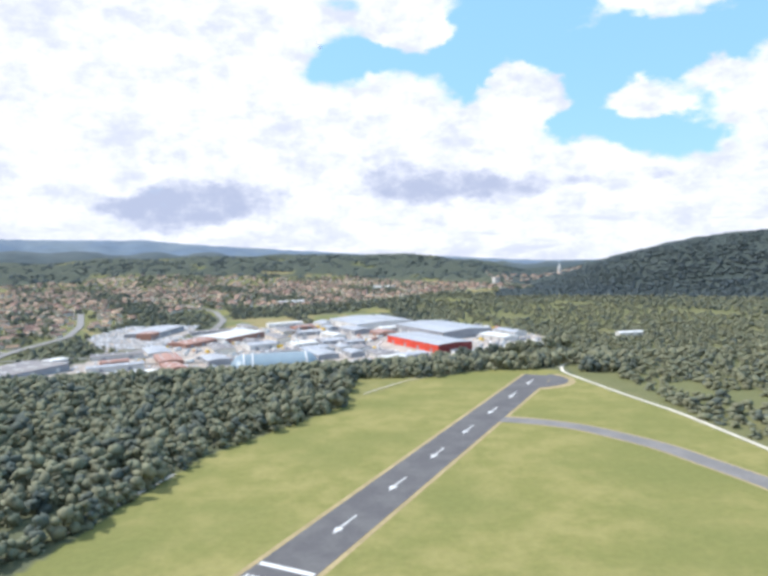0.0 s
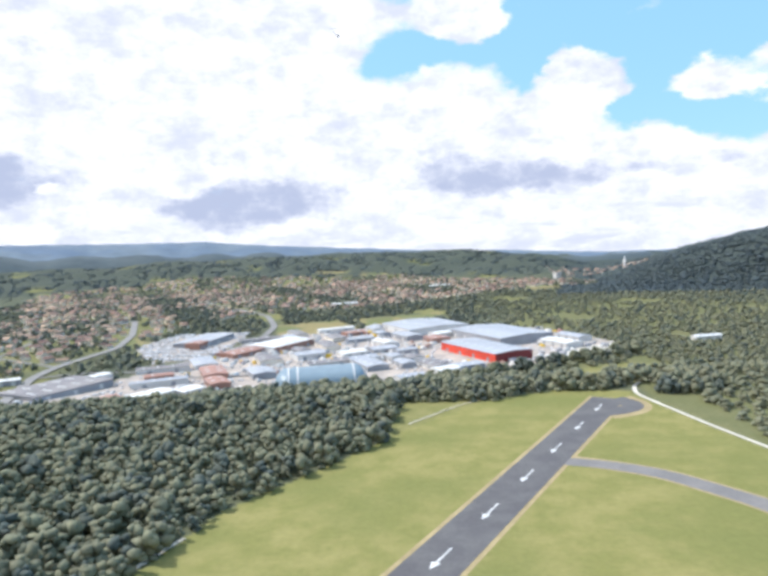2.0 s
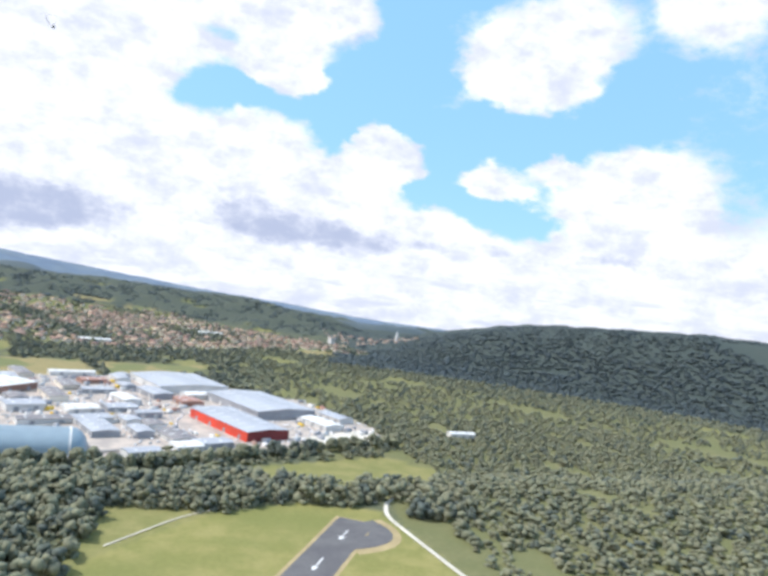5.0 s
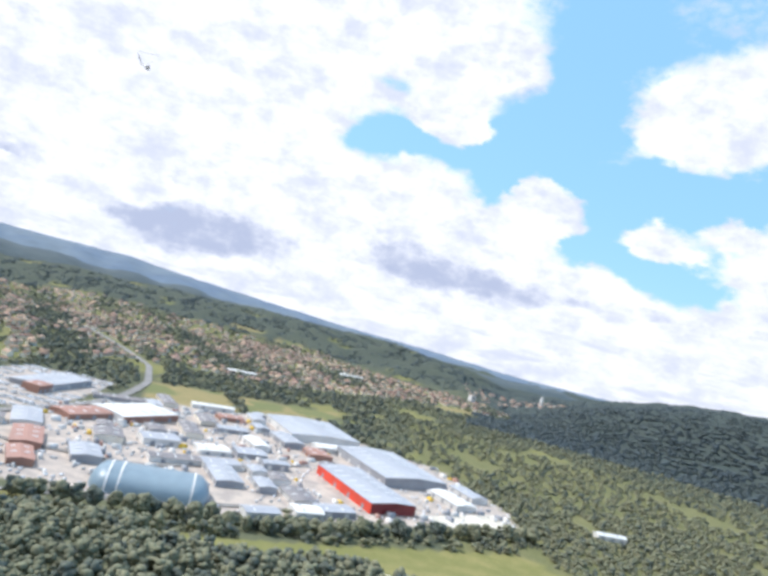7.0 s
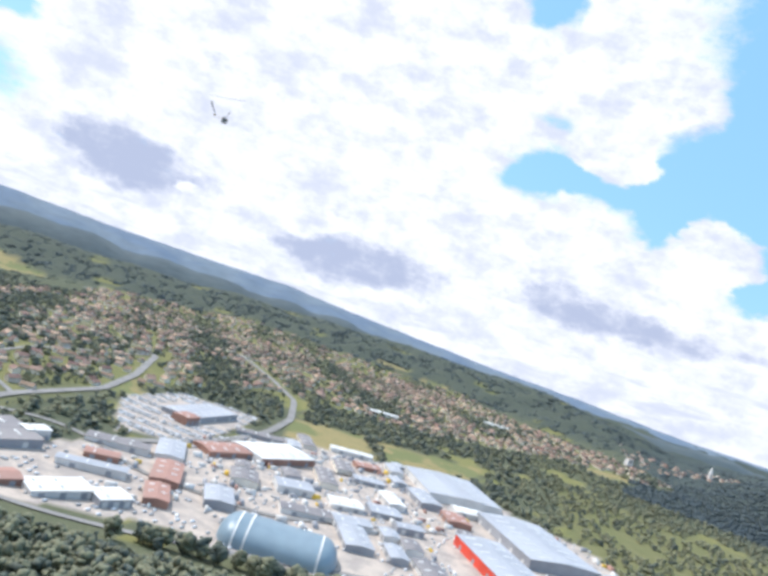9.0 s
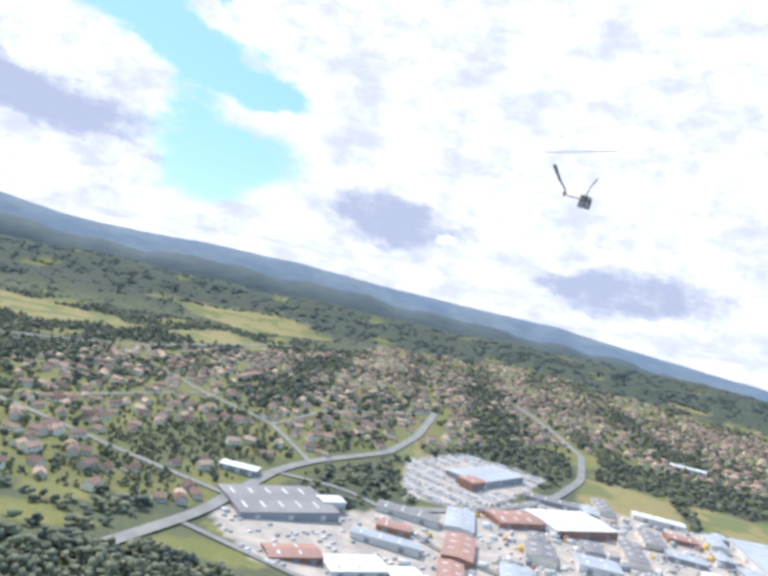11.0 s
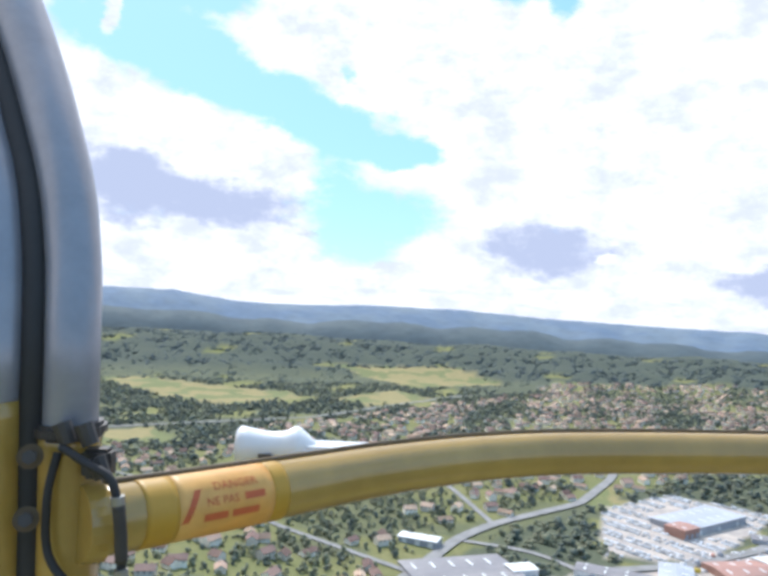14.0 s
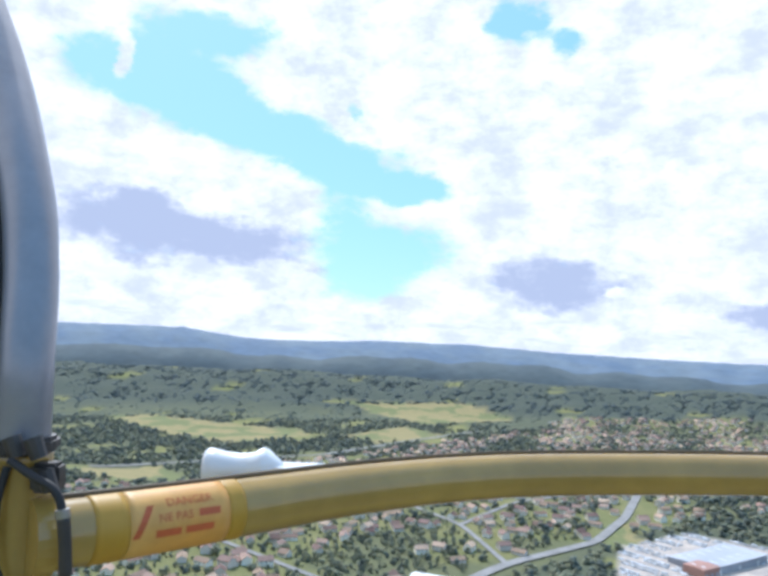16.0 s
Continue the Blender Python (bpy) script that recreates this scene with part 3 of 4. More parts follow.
# the two walls turned from the sun have their shade in the colour
shed("warehouse", 62, 838, 120, 50, -61, 10, [RED_WALL, SHADED_RED_WALL, SHADED_RED_WALL, RED_WALL], GREY_ROOF, "long warehouse with bright red front and grey roof", doors=4)
shed("warehouse", -14, 1086, 112, 98, -64, 9, [WHITE_WALL] * 4, GREY_ROOF, "wide white factory hall with grey roof", rise=2.5)
shed("warehouse", 92, 962, 128, 82, -62, 10, [GREY_WALL] * 4, GREY_ROOF, "large grey factory hall with grey roof", rise=2.5, doors=5)
shed("warehouse", -213, 948, 84, 56, 62, 8, [BRICK_WALL, BRICK_WALL, WHITE_WALL, WHITE_WALL], WHITE_ROOF, "shop hall with bright white roof and red-brown walls")
shed("warehouse", -250, 893, 62, 34, 60, 6, [BRICK_WALL] * 4, RED_ROOF, "low hall with red-brown roof and walls")
shed("warehouse", -338, 1000, 104, 46, 83, 8, [GREY_WALL, WHITE_WALL, WHITE_WALL, GREY_WALL], GREY_ROOF, "supermarket with grey flat roof beside a full car park", rise=0.8)
shed("warehouse", -330, 945, 26, 22, 83, 9, [BRICK_WALL] * 4, RED_ROOF, "red-brown entrance block of a supermarket", rise=0.6)
shed("warehouse", -375, 672, 88, 62, 66, 7, [GREY_WALL] * 4, DARK_ROOF, "wide dark-roofed commercial hall", rise=0.8)
shed("warehouse", -352, 715, 22, 16, 66, 9, [WHITE_WALL] * 4, WHITE_ROOF, "small white-roofed block beside a dark hall", rise=0.5)
shed("warehouse", -266, 640, 46, 26, 60, 6, [WHITE_WALL] * 4, WHITE_ROOF, "white flat-roofed shop beside the road", rise=0.5)
shed("warehouse", -236, 662, 26, 24, 60, 6, [GREY_WALL] * 4, WHITE_ROOF, "pale blue-grey shop with white roof", rise=0.5)
shed("warehouse", -300, 610, 40, 22, 60, 5, [BRICK_WALL] * 4, RED_ROOF, "low hall with rust-red roof beside the road")
shed("warehouse", -447, 694, 36, 15, 28, 6, [GREY_WALL] * 4, WHITE_ROOF, "long shed with white roof among houses", rise=1.0)
shed("warehouse", 160, 880, 52, 26, -62, 6, [WHITE_WALL] * 4, WHITE_ROOF, "white workshop with pale roof beside the yard")
shed("warehouse", 184, 925, 46, 22, -62, 6, [WHITE_WALL] * 4, GREY_ROOF, "white workshop with grey roof at the edge of the woods")
shed("warehouse", 335, 880, 34, 12, 10, 5, [WHITE_WALL] * 4, WHITE_ROOF, "long white shed alone in the woods")
shed("warehouse", -205, 1560, 60, 20, 20, 6, [WHITE_WALL] * 4, WHITE_ROOF, "white-roofed hall among trees on the valley floor")
shed("warehouse", 20, 2010, 70, 18, 12, 6, [WHITE_WALL] * 4, WHITE_ROOF, "long white hall far down the valley")
BLOCKED.append((-52, 730, 26))
rng = random.Random(11)
MIXED = [(WHITE_WALL, GREY_ROOF, "grey-roofed white workshop"), (GREY_WALL, GREY_ROOF, "grey metal workshop"), (GREY_WALL, DARK_ROOF, "dark-roofed grey workshop"),
         (BRICK_WALL, RED_ROOF, "rust-roofed workshop with red-brown walls"), (WHITE_WALL, GREY_ROOF, "white-walled shop with grey roof"),
         (GREY_WALL, GREY_ROOF, "long grey shed"), (WHITE_WALL, DARK_ROOF, "white-walled hall with dark roof"),
         (WHITE_WALL, WHITE_ROOF, "white workshop with white roof"), (RENDER_WALL, DARK_ROOF, "cream-walled hall with dark roof")]
for _ in range(400):
    x, y = rng.uniform(-310, 60), rng.uniform(690, 1120)
    lx, ly = rng.uniform(22, 62), rng.uniform(13, 28)
    r = math.hypot(lx, ly) / 2
    if not inside(x, y, INDUSTRY) or any(math.hypot(x - a, y - b) < 0.78 * (r + c) for a, b, c in BLOCKED) or math.hypot(x + 115, y - 700) < 75 or len(BLOCKED) > 58:
        continue
    wall, roof, words = rng.choice(MIXED)
    shed("workshop", x, y, lx, ly, rng.choice((-62, 28)) + rng.uniform(-5, 5), rng.uniform(4.5, 7), wall, roof, words + " in the industrial estate", rise=1.2, doors=2, category="workshop")


# the barrel-vaulted sports hall
def vault():
    cx, cy, length, half, high = -112, 702, 66, 26, 17
    top = empty("sports_hall", pose(cx, cy, tz(cx, cy), 0, 0, 12))
    BLOCKED.append((cx, cy, 46))

    def skin(name, x0, x1, swell, mat, rows=2, label=""):
        bm = bmesh.new()
        grid = [[bm.verts.new((x0 + (x1 - x0) * q / rows, -math.cos(math.pi * s / 24) * (half + swell), math.sin(math.pi * s / 24) ** 0.8 * (high + swell)))
                 for s in range(25)] for q in range(rows + 1)]
        for q in range(rows):
            for s in range(24):
                bm.faces.new((grid[q][s], grid[q + 1][s], grid[q + 1][s + 1], grid[q][s + 1]))
        for f in bm.faces:
            f.smooth = True
        return part(name, bm, mat, top, label)

    skin("vault", -length / 2, length / 2, 0, BLUE_VAULT, 4)
    for x in (-length / 2, -length / 2 + 9, length / 2 - 1.5):
        skin("rib", x, x + 1.6, 0.35, WHITE_ROOF, 1, "white arched rib")
    for e in (-1, 1):
        bm = bmesh.new()
        rows = []
        for q in range(7):
            k = math.cos(math.pi / 2 * q / 6)
            rows.append([bm.verts.new((e * (length / 2 + 14 * math.sin(math.pi / 2 * q / 6)), -math.cos(math.pi * s / 24) * half * max(k, 0.02),
                                       math.sin(math.pi * s / 24) ** 0.8 * high * max(k, 0.02))) for s in range(25)])
        for q in range(6):
            for s in range(24):
                bm.faces.new((rows[q][s], rows[q + 1][s], rows[q + 1][s + 1], rows[q][s + 1]))
        bmesh.ops.recalc_face_normals(bm, faces=bm.faces)
        for f in bm.faces:
            f.smooth = True
        part("end_cap", bm, BLUE_VAULT, top)
    tagged(top, "blue-grey barrel-vaulted sports hall with white ribs", "sports hall")


vault()


# ---- houses ----
def house_mesh(w, d, h, rise):
    """Box walls and two roof slopes with eaves, as corners and triangles for walls and for roof."""
    a, b = w / 2, d / 2
    wv = [(-a, -b, -3), (a, -b, -3), (a, b, -3), (-a, b, -3), (-a, -b, h), (a, -b, h), (a, b, h), (-a, b, h), (-a, 0, h + rise), (a, 0, h + rise)]
    wf = [(0, 1, 5), (0, 5, 4), (1, 2, 6), (1, 6, 5), (2, 3, 7), (2, 7, 6), (3, 0, 4), (3, 4, 7), (4, 8, 7), (5, 6, 9)]
    e, k, g = 0.5, rise / b, a + 0.4
    rv = [(-g, -b - e, h - e * k), (g, -b - e, h - e * k), (g, 0, h + rise), (-g, 0, h + rise), (g, b + e, h - e * k), (-g, b + e, h - e * k)]
    rv += [(x, y, z + 0.3) for x, y, z in rv]
    rf = [(6, 7, 8), (6, 8, 9), (9, 8, 10), (9, 10, 11), (0, 1, 7), (0, 7, 6), (4, 5, 11), (4, 11, 10), (1, 2, 8), (1, 8, 7), (2, 4, 10), (2, 10, 8),
          (0, 6, 9), (0, 9, 3), (3, 9, 11), (3, 11, 5), (2, 1, 0), (3, 2, 0), (4, 2, 3), (5, 4, 3)]
    return np.array(wv, float), np.array(wf), np.array(rv, float), np.array(rf)


def house_kind(w, d, h, rise, roof, label):
    top = empty("house", pose(0, 0, -900))
    wv, wf, rv, rf = house_mesh(w, d, h, rise)
    wall = sheet("wall", wv, wf, RENDER_WALL, top)
    cover = sheet("roof", rv, rf, roof, top)
    bm = bmesh.new()
    box(bm, w * 0.25, w * 0.25 + 0.7, 0.4, 1.1, h + rise * 0.4, h + rise + 1.0)
    part("chimney", bm, BRICK_WALL, cover)
    for y in (-d / 2 - 0.04, d / 2 + 0.04):
        for x in (-w * 0.3, 0.0, w * 0.3):
            bm = bmesh.new()
            box(bm, x - 0.55, x + 0.55, y - 0.03, y + 0.03, h - 1.9, h - 0.5)
            part("window", bm, GLASS_DARK, wall)
    return tagged(top, label, "house", group="town houses")


KINDS = [house_kind(11, 8, 3.4, 2.4, TILE, "cream house with orange clay-tiled roof"), house_kind(13, 9, 5.4, 2.8, TILE, "two-storey cream house with clay-tiled roof"),
         house_kind(10, 9, 3.6, 3.0, SLATE, "cream house with dark brown tiled roof"), house_kind(15, 8, 3.4, 2.2, SLATE, "long low house with brown tiled roof")]


def line_gap(x, y, lines):
    """How far points lie from the nearest of some lines."""
    best = np.full(np.shape(x), 1e9)
    for line in lines:
        for (ax, ay), (bx, by) in zip(line, line[1:]):
            ux, uy = bx - ax, by - ay
            s = np.clip(((x - ax) * ux + (y - ay) * uy) / (ux * ux + uy * uy), 0, 1)
            best = np.minimum(best, np.hypot(x - ax - s * ux, y - ay - s * uy))
    return best


def scatter(x0, x1, y0, y1, gap, seed):
    rs = np.random.RandomState(seed)
    x, y = np.meshgrid(np.arange(x0, x1, gap), np.arange(y0, y1, gap))
    x, y = x.ravel() + rs.uniform(-0.48, 0.48, x.size) * gap, y.ravel() + rs.uniform(-0.48, 0.48, y.size) * gap
    return x, y, rs


def clear(x, y, margin):
    ok = np.ones(x.shape, bool)
    for a, b, r in BLOCKED:
        ok &= np.hypot(x - a, y - b) > r + margin
    return ok


def on_fields(x, y):
    hit = np.zeros(x.shape, bool)
    for f in FIELDS:
        hit |= inside(x, y, f)
    return hit


x, y, rs = scatter(-1250, 500, 380, 2450, 21, 5)
ok = inside(x, y, TOWN) & clear(x, y, 6) & (line_gap(x, y, ROADS) > 11) & ~inside(x, y, LOT) & ~inside(x, y, INDUSTRY) & ~on_fields(x, y)
ok &= (waves(x * 3.1 + 40, y * 2.7) < 0.62) & (rs.rand(x.size) < 0.62)
reach = np.where(ok, np.hypot(x + 20, y - 270), 1e9)
near = np.zeros(x.shape, bool)
near[np.argsort(reach)[:285]] = True
hx, hy = x[near], y[near]
order = range(len(hx))
for n in order:
    src = KINDS[rs.randint(4)]
    copy_thing(src, pose(hx[n], hy[n], tz(hx[n], hy[n]), 0, 0, rs.choice([20, 65, 110, 155]) + rs.uniform(-12, 12)))
HOUSES = [(hx[n], hy[n]) for n in order]
for n, k in enumerate(KINDS):
    x0, y0 = -610 - 25 * n, 1020 + 12 * n
    k.matrix_world = pose(x0, y0, tz(x0, y0), 0, 0, 30 * n)
far = ok & ~near
vx, vy, _ = scatter(-330, -110, 2190, 2330, 17, 8)
ux, uy, _ = scatter(420, 700, 2250, 2500, 34, 9)
fx, fy = np.concatenate([x[far], vx, ux]), np.concatenate([y[far], vy, uy])


def crowd(name, shapes, px, py, turn, size, mat, sink=0.0, smooth=False):
    """Many copies of small shapes joined into one mesh."""
    vs, fs, base = [], [], 0
    pz = land_z(px, py) - sink
    pick = np.random.RandomState(len(px)).randint(len(shapes), size=len(px))
    for q, (v, f) in enumerate(shapes):
        idx = np.where(pick == q)[0]
        if not len(idx):
            continue
        c, s = np.cos(turn[idx])[:, None], np.sin(turn[idx])[:, None]
        k = size[idx][:, None]
        X = (v[:, 0] * c - v[:, 1] * s) * k + px[idx][:, None]
        Y = (v[:, 0] * s + v[:, 1] * c) * k + py[idx][:, None]
        Z = v[:, 2] * k + pz[idx][:, None]
        vs.append(np.stack([X, Y, Z], -1).reshape(-1, 3))
        fs.append((f[None] + (base + np.arange(len(idx)) * len(v))[:, None, None]).reshape(-1, 3))
        base += len(idx) * len(v)
    ob = bulk(name, np.concatenate(vs), np.concatenate(fs), mat)
    if smooth:
        ob.data.polygons.foreach_set("use_smooth", np.ones(len(ob.data.polygons), bool))
    return ob


turn = np.radians(rs.choice([20, 65, 110, 155], len(fx)) + rs.uniform(-12, 12, len(fx)))
size = rs.uniform(0.85, 1.3, len(fx))
wv, wf, rv, rf = house_mesh(12, 8.5, 4.4, 2.6)
tagged(crowd("far_house_walls", [(wv, wf)], fx, fy, turn, size, RENDER_WALL), "cream walls of many far houses", "houses", kind="stuff")
pale = np.random.RandomState(3).rand(len(fx)) < 0.55
tagged(crowd("far_house_roofs", [(rv, rf)], fx[pale], fy[pale], turn[pale], size[pale], TILE), "orange clay-tiled roofs of far houses", "houses", kind="stuff")
tagged(crowd("far_house_roofs", [(rv, rf)], fx[~pale], fy[~pale], turn[~pale], size[~pale], SLATE), "brown tiled roofs of far houses", "houses", kind="stuff")


def white_tower(x, y, w, h, spire, label, category):
    top = empty(category.replace(" ", "_"), pose(x, y, tz(x, y), 0, 0, 25))
    bm = bmesh.new()
    box(bm, -w / 2, w / 2, -w / 2, w / 2, -3, h)
    part("wall", bm, WHITE_WALL, top)
    bm = bmesh.new()
    bmesh.ops.create_cone(bm, cap_ends=True, segments=4, radius1=w * 0.76, radius2=0.1 if spire else w * 0.6, depth=spire or 1.0,
                          matrix=pose(0, 0, h + (spire or 1.0) / 2, 0, 0, 45))
    part("roof", bm, SLATE if not spire else WHITE_ROOF, top)
    for e in (-1, 1):
        bm = bmesh.new()
        box(bm, -w * 0.15, w * 0.15, e * w / 2 - 0.1, e * w / 2 + 0.1, h * 0.6, h * 0.85)
        part("window", bm, GLASS_DARK, top)
    tagged(top, label, category)


white_tower(385, 2160, 16, 26, 0, "white block standing alone in the valley woods", "water tower")
white_tower(640, 2330, 8, 20, 20, "white church tower with a tall pale spire", "church tower")

# ---- parked cars ----
cv = np.array([(-2.1, -0.85, 0.25), (2.1, -0.85, 0.25), (2.1, 0.85, 0.25), (-2.1, 0.85, 0.25), (-2.1, -0.85, 0.85), (2.1, -0.85, 0.85), (2.1, 0.85, 0.85), (-2.1, 0.85, 0.85),
               (-1.6, -0.7, 1.45), (0.6, -0.7, 1.45), (0.6, 0.7, 1.45), (-1.6, 0.7, 1.45)])
cf = np.array([(0, 1, 5), (0, 5, 4), (1, 2, 6), (1, 6, 5), (2, 3, 7), (2, 7, 6), (3, 0, 4), (3, 4, 7), (4, 5, 9), (4, 9, 8), (5, 6, 10), (5, 10, 9),
               (6, 7, 11), (6, 11, 10), (7, 4, 8), (7, 8, 11), (8, 9, 10), (8, 10, 11)])
gx, gy = np.meshgrid(np.arange(-430, 240, 2.9), np.arange(580, 1130, 9.0))
jit = np.random.RandomState(6)
gx, gy = gx.ravel() + jit.uniform(-0.4, 0.4, gx.size), gy.ravel() + jit.uniform(-0.5, 0.5, gy.size)
ok = (inside(gx, gy, LOT) & (jit.rand(gx.size) < 0.85) & (np.mod(gy, 27) > 5)) | (inside(gx, gy, INDUSTRY) & (jit.rand(gx.size) < 0.16))
for a, b, r in BLOCKED:
    ok &= np.hypot(gx - a, gy - b) > r * 0.85
gx, gy = gx[ok], gy[ok]
cars = crowd("parked_cars", [(cv, cf)], gx, gy, np.radians(83 + jit.uniform(-3, 3, len(gx))), np.ones(len(gx)) * 1.08, CAR_PAINT, -0.05)
tagged(cars, "rows of parked cars in white, grey and dark paint", "cars", kind="stuff")
# stored goods in the works yards: crates and containers
bxv = np.array([(-3, -1.3, 0), (3, -1.3, 0), (3, 1.3, 0), (-3, 1.3, 0), (-3, -1.3, 2.6), (3, -1.3, 2.6), (3, 1.3, 2.6), (-3, 1.3, 2.6)])
bxf = np.array([(0, 1, 5), (0, 5, 4), (1, 2, 6), (1, 6, 5), (2, 3, 7), (2, 7, 6), (3, 0, 4), (3, 4, 7), (4, 5, 6), (4, 6, 7)])
for mat, seed, words, share in ((WHITE_WALL, 21, "white", 0.3), (YELLOW_WALL, 22, "yellow", 0.09), (RED_ROOF, 23, "rust-red", 0.10), (GREY_WALL, 24, "grey", 0.3)):
    qx, qy, rq = scatter(-300, 225, 690, 1100, 19, seed)
    ok = inside(qx, qy, INDUSTRY) & clear(qx, qy, -6) & (rq.rand(qx.size) < share)
    tagged(crowd("stacked_goods", [(bxv, bxf)], qx[ok], qy[ok], np.radians(rq.choice([-62, 28], ok.sum())), rq.uniform(0.7, 1.6, ok.sum()), mat),
           words + " containers and stacked goods in the works yards", "containers", kind="stuff")


# ---- trees ----
def ico():
    bm = bmesh.new()
    bmesh.ops.create_icosphere(bm, subdivisions=1, radius=1)
    v, f = np.array([q.co[:] for q in bm.verts]), np.array([[w.index for w in q.verts] for q in bm.faces])
    bm.free()
    return v, f


IV, IF = ico()


def crown(seed, clumps, height=1.0, wide=0.36, low=0.25):
    """A crown of uneven leaf clumps set round an egg-shaped body, with gaps."""
    r = np.random.RandomState(seed)
    vs, fs = [], []
    for n in range(clumps):
        up = (n + 0.5) / clumps
        ang, out = r.uniform(0, 6.28), wide * math.sin(math.pi * (0.18 + 0.75 * up)) * r.uniform(0.45, 0.95)
        centre = np.array([math.cos(ang) * out, math.sin(ang) * out, low + (1 - low) * up * 0.88])
        rad = wide * r.uniform(0.26, 0.58) * (1.3 if clumps < 8 else 1.0)
        v = IV * (rad * (1 + r.uniform(-0.5, 0.5, (len(IV), 1)))) * np.array([1, 1, r.uniform(0.6, 1.0)]) + centre
        fs.append(IF + n * len(IV))
        vs.append(v)
    return np.concatenate(vs) * height, np.concatenate(fs)


def tree_kind(seed, mat, label):
    top = empty("tree", pose(0, 0, -900))
    bm = bmesh.new()
    for q in range(5):
        if q == 0:
            bmesh.ops.create_cone(bm, cap_ends=True, segments=7, radius1=0.035, radius2=0.015, depth=0.7, matrix=pose(0, 0, 0.33))
        else:
            bmesh.ops.create_cone(bm, cap_ends=True, segments=5, radius1=0.014, radius2=0.005, depth=0.34,
                                  matrix=pose(0, 0, 0.36 + 0.06 * q, 0, 0, 90 * q + 20) @ pose(0, 0, 0, 48) @ pose(0, 0, 0.17))
    part("trunk", bm, BARK, top)
    v, f = crown(seed, 34)
    ob = bulk("crown", v, f, mat)
    ob.parent = top
    return tagged(top, label, "tree", group="hedgerow trees")


TREES = [tree_kind(31, LEAF, "broad green deciduous tree in a hedgerow"), tree_kind(32, LEAF_DARK, "dark green deciduous tree in a hedgerow"),
         tree_kind(33, LEAF, "leafy green tree with uneven crown")]
BELT = [(-190, 610), (-150, 640), (-90, 652), (-30, 662), (30, 690), (80, 722), (130, 755), (190, 790), (240, 815)]
rt = random.Random(9)
spots = []
for (ax, ay), (bx, by) in zip(BELT, BELT[1:]):
    n = int(math.hypot(bx - ax, by - ay) / 5.5)
    for s in range(n):
        if rt.random() < 0.86:
            spots.append((ax + (bx - ax) * s / n + rt.uniform(-4, 4), ay + (by - ay) * s / n - 6 + rt.uniform(-9, 7)))
for n, (x, y) in enumerate(spots):
    q = rt.uniform(9, 16)
    t = TREES[rt.randrange(3)] if n >= 3 else TREES[n]
    m = pose(x, y, tz(x, y) - 0.3, 0, 0, rt.uniform(0, 360))
    if n < 3:
        t.scale = (q, q, q)
        t.matrix_world = m @ Matrix.Diagonal((q, q, q, 1))
    else:
        o = copy_thing(t, m)
        o.scale = (q * rt.uniform(0.9, 1.2), q * rt.uniform(0.9, 1.2), q)

NEAR = [crown(q, 11, low=0.08, wide=0.34 + 0.03 * (q % 6)) for q in range(40, 52)]
MIDT = [crown(q, 7, low=0.1, wide=0.40 + 0.03 * (q % 6)) for q in range(52, 64)]
LOWT = [(v * np.array([1.1, 1.1, 0.8]), f) for v, f in (crown(q, 4, low=0.0, wide=0.52) for q in range(70, 80))]
FART = [(v * np.array([1.1, 1.1, 0.5]), f) for v, f in (crown(q, 3, low=0.0, wide=1.0) for q in range(60, 68))]


def keep_wood(x, y, rs, thin=0.0):
    ok = ~inside(x, y, AIRFIELD) & ~inside(x, y, INDUSTRY) & ~inside(x, y, LOT) & ~inside(x, y, MEADOW) & ~on_fields(x, y)
    ok &= clear(x, y, 2) & (line_gap(x, y, ROADS) > 9) & (line_gap(x, y, ROADS[:3]) > 17) & (rs.rand(x.size) > thin)
    return ok


def woods(name, shapes, x, y, low, high, dark, rs, label, deep=LEAF_DARK, pale=None, sink=0.3):
    size = rs.uniform(low, high, len(x))
    turn = rs.uniform(0, 6.28, len(x))
    sel = rs.rand(len(x)) < dark
    for mask, mat, tint in ((sel, deep, "dark green "), (~sel, pale or LEAF, "grey-green ")):
        if mask.sum():
            tagged(crowd(name, shapes, x[mask], y[mask], turn[mask], size[mask], mat, sink, True), tint + label, "woods", kind="stuff")


# woods between the airfield and the works, scrub to the right, gardens in town, forest on the hills
x, y, rs = scatter(-330, 240, 120, 680, 6.2, 14)
ok = keep_wood(x, y, rs, 0.10) & ~inside(x, y, TOWN) & (x < 190) & (y < 640 + 0.45 * x) & ((x < -20) | (y > 470)) & (waves(x * 6, y * 6) < 1.2)
woods("near_woods", NEAR, x[ok], y[ok], 6.5, 12, 0.2, rs, "mixed deciduous woods beside the airfield", sink=0.6)
x, y, rs = scatter(166, 620, 60, 1000, 7.0, 15)
ok = keep_wood(x, y, rs, 0.10) & (x > 172 + 0.04 * (300 - y)) & (waves(x * 7, y * 5) < 1.1)
woods("scrub", LOWT, x[ok], y[ok], 3.5, 8.5, 0.12, rs, "scrub and young trees beside the airfield", pale=LEAF_SCRUB)
x, y, rs = scatter(-1250, 480, 360, 2450, 13, 16)
ok = inside(x, y, TOWN) & keep_wood(x, y, rs, 0.0) & (rs.rand(x.size) < 0.50 + 0.42 * waves(x * 3.1 + 40, y * 2.7))
hz = np.array(HOUSES)
gapd = np.full(x.shape, 1e9)
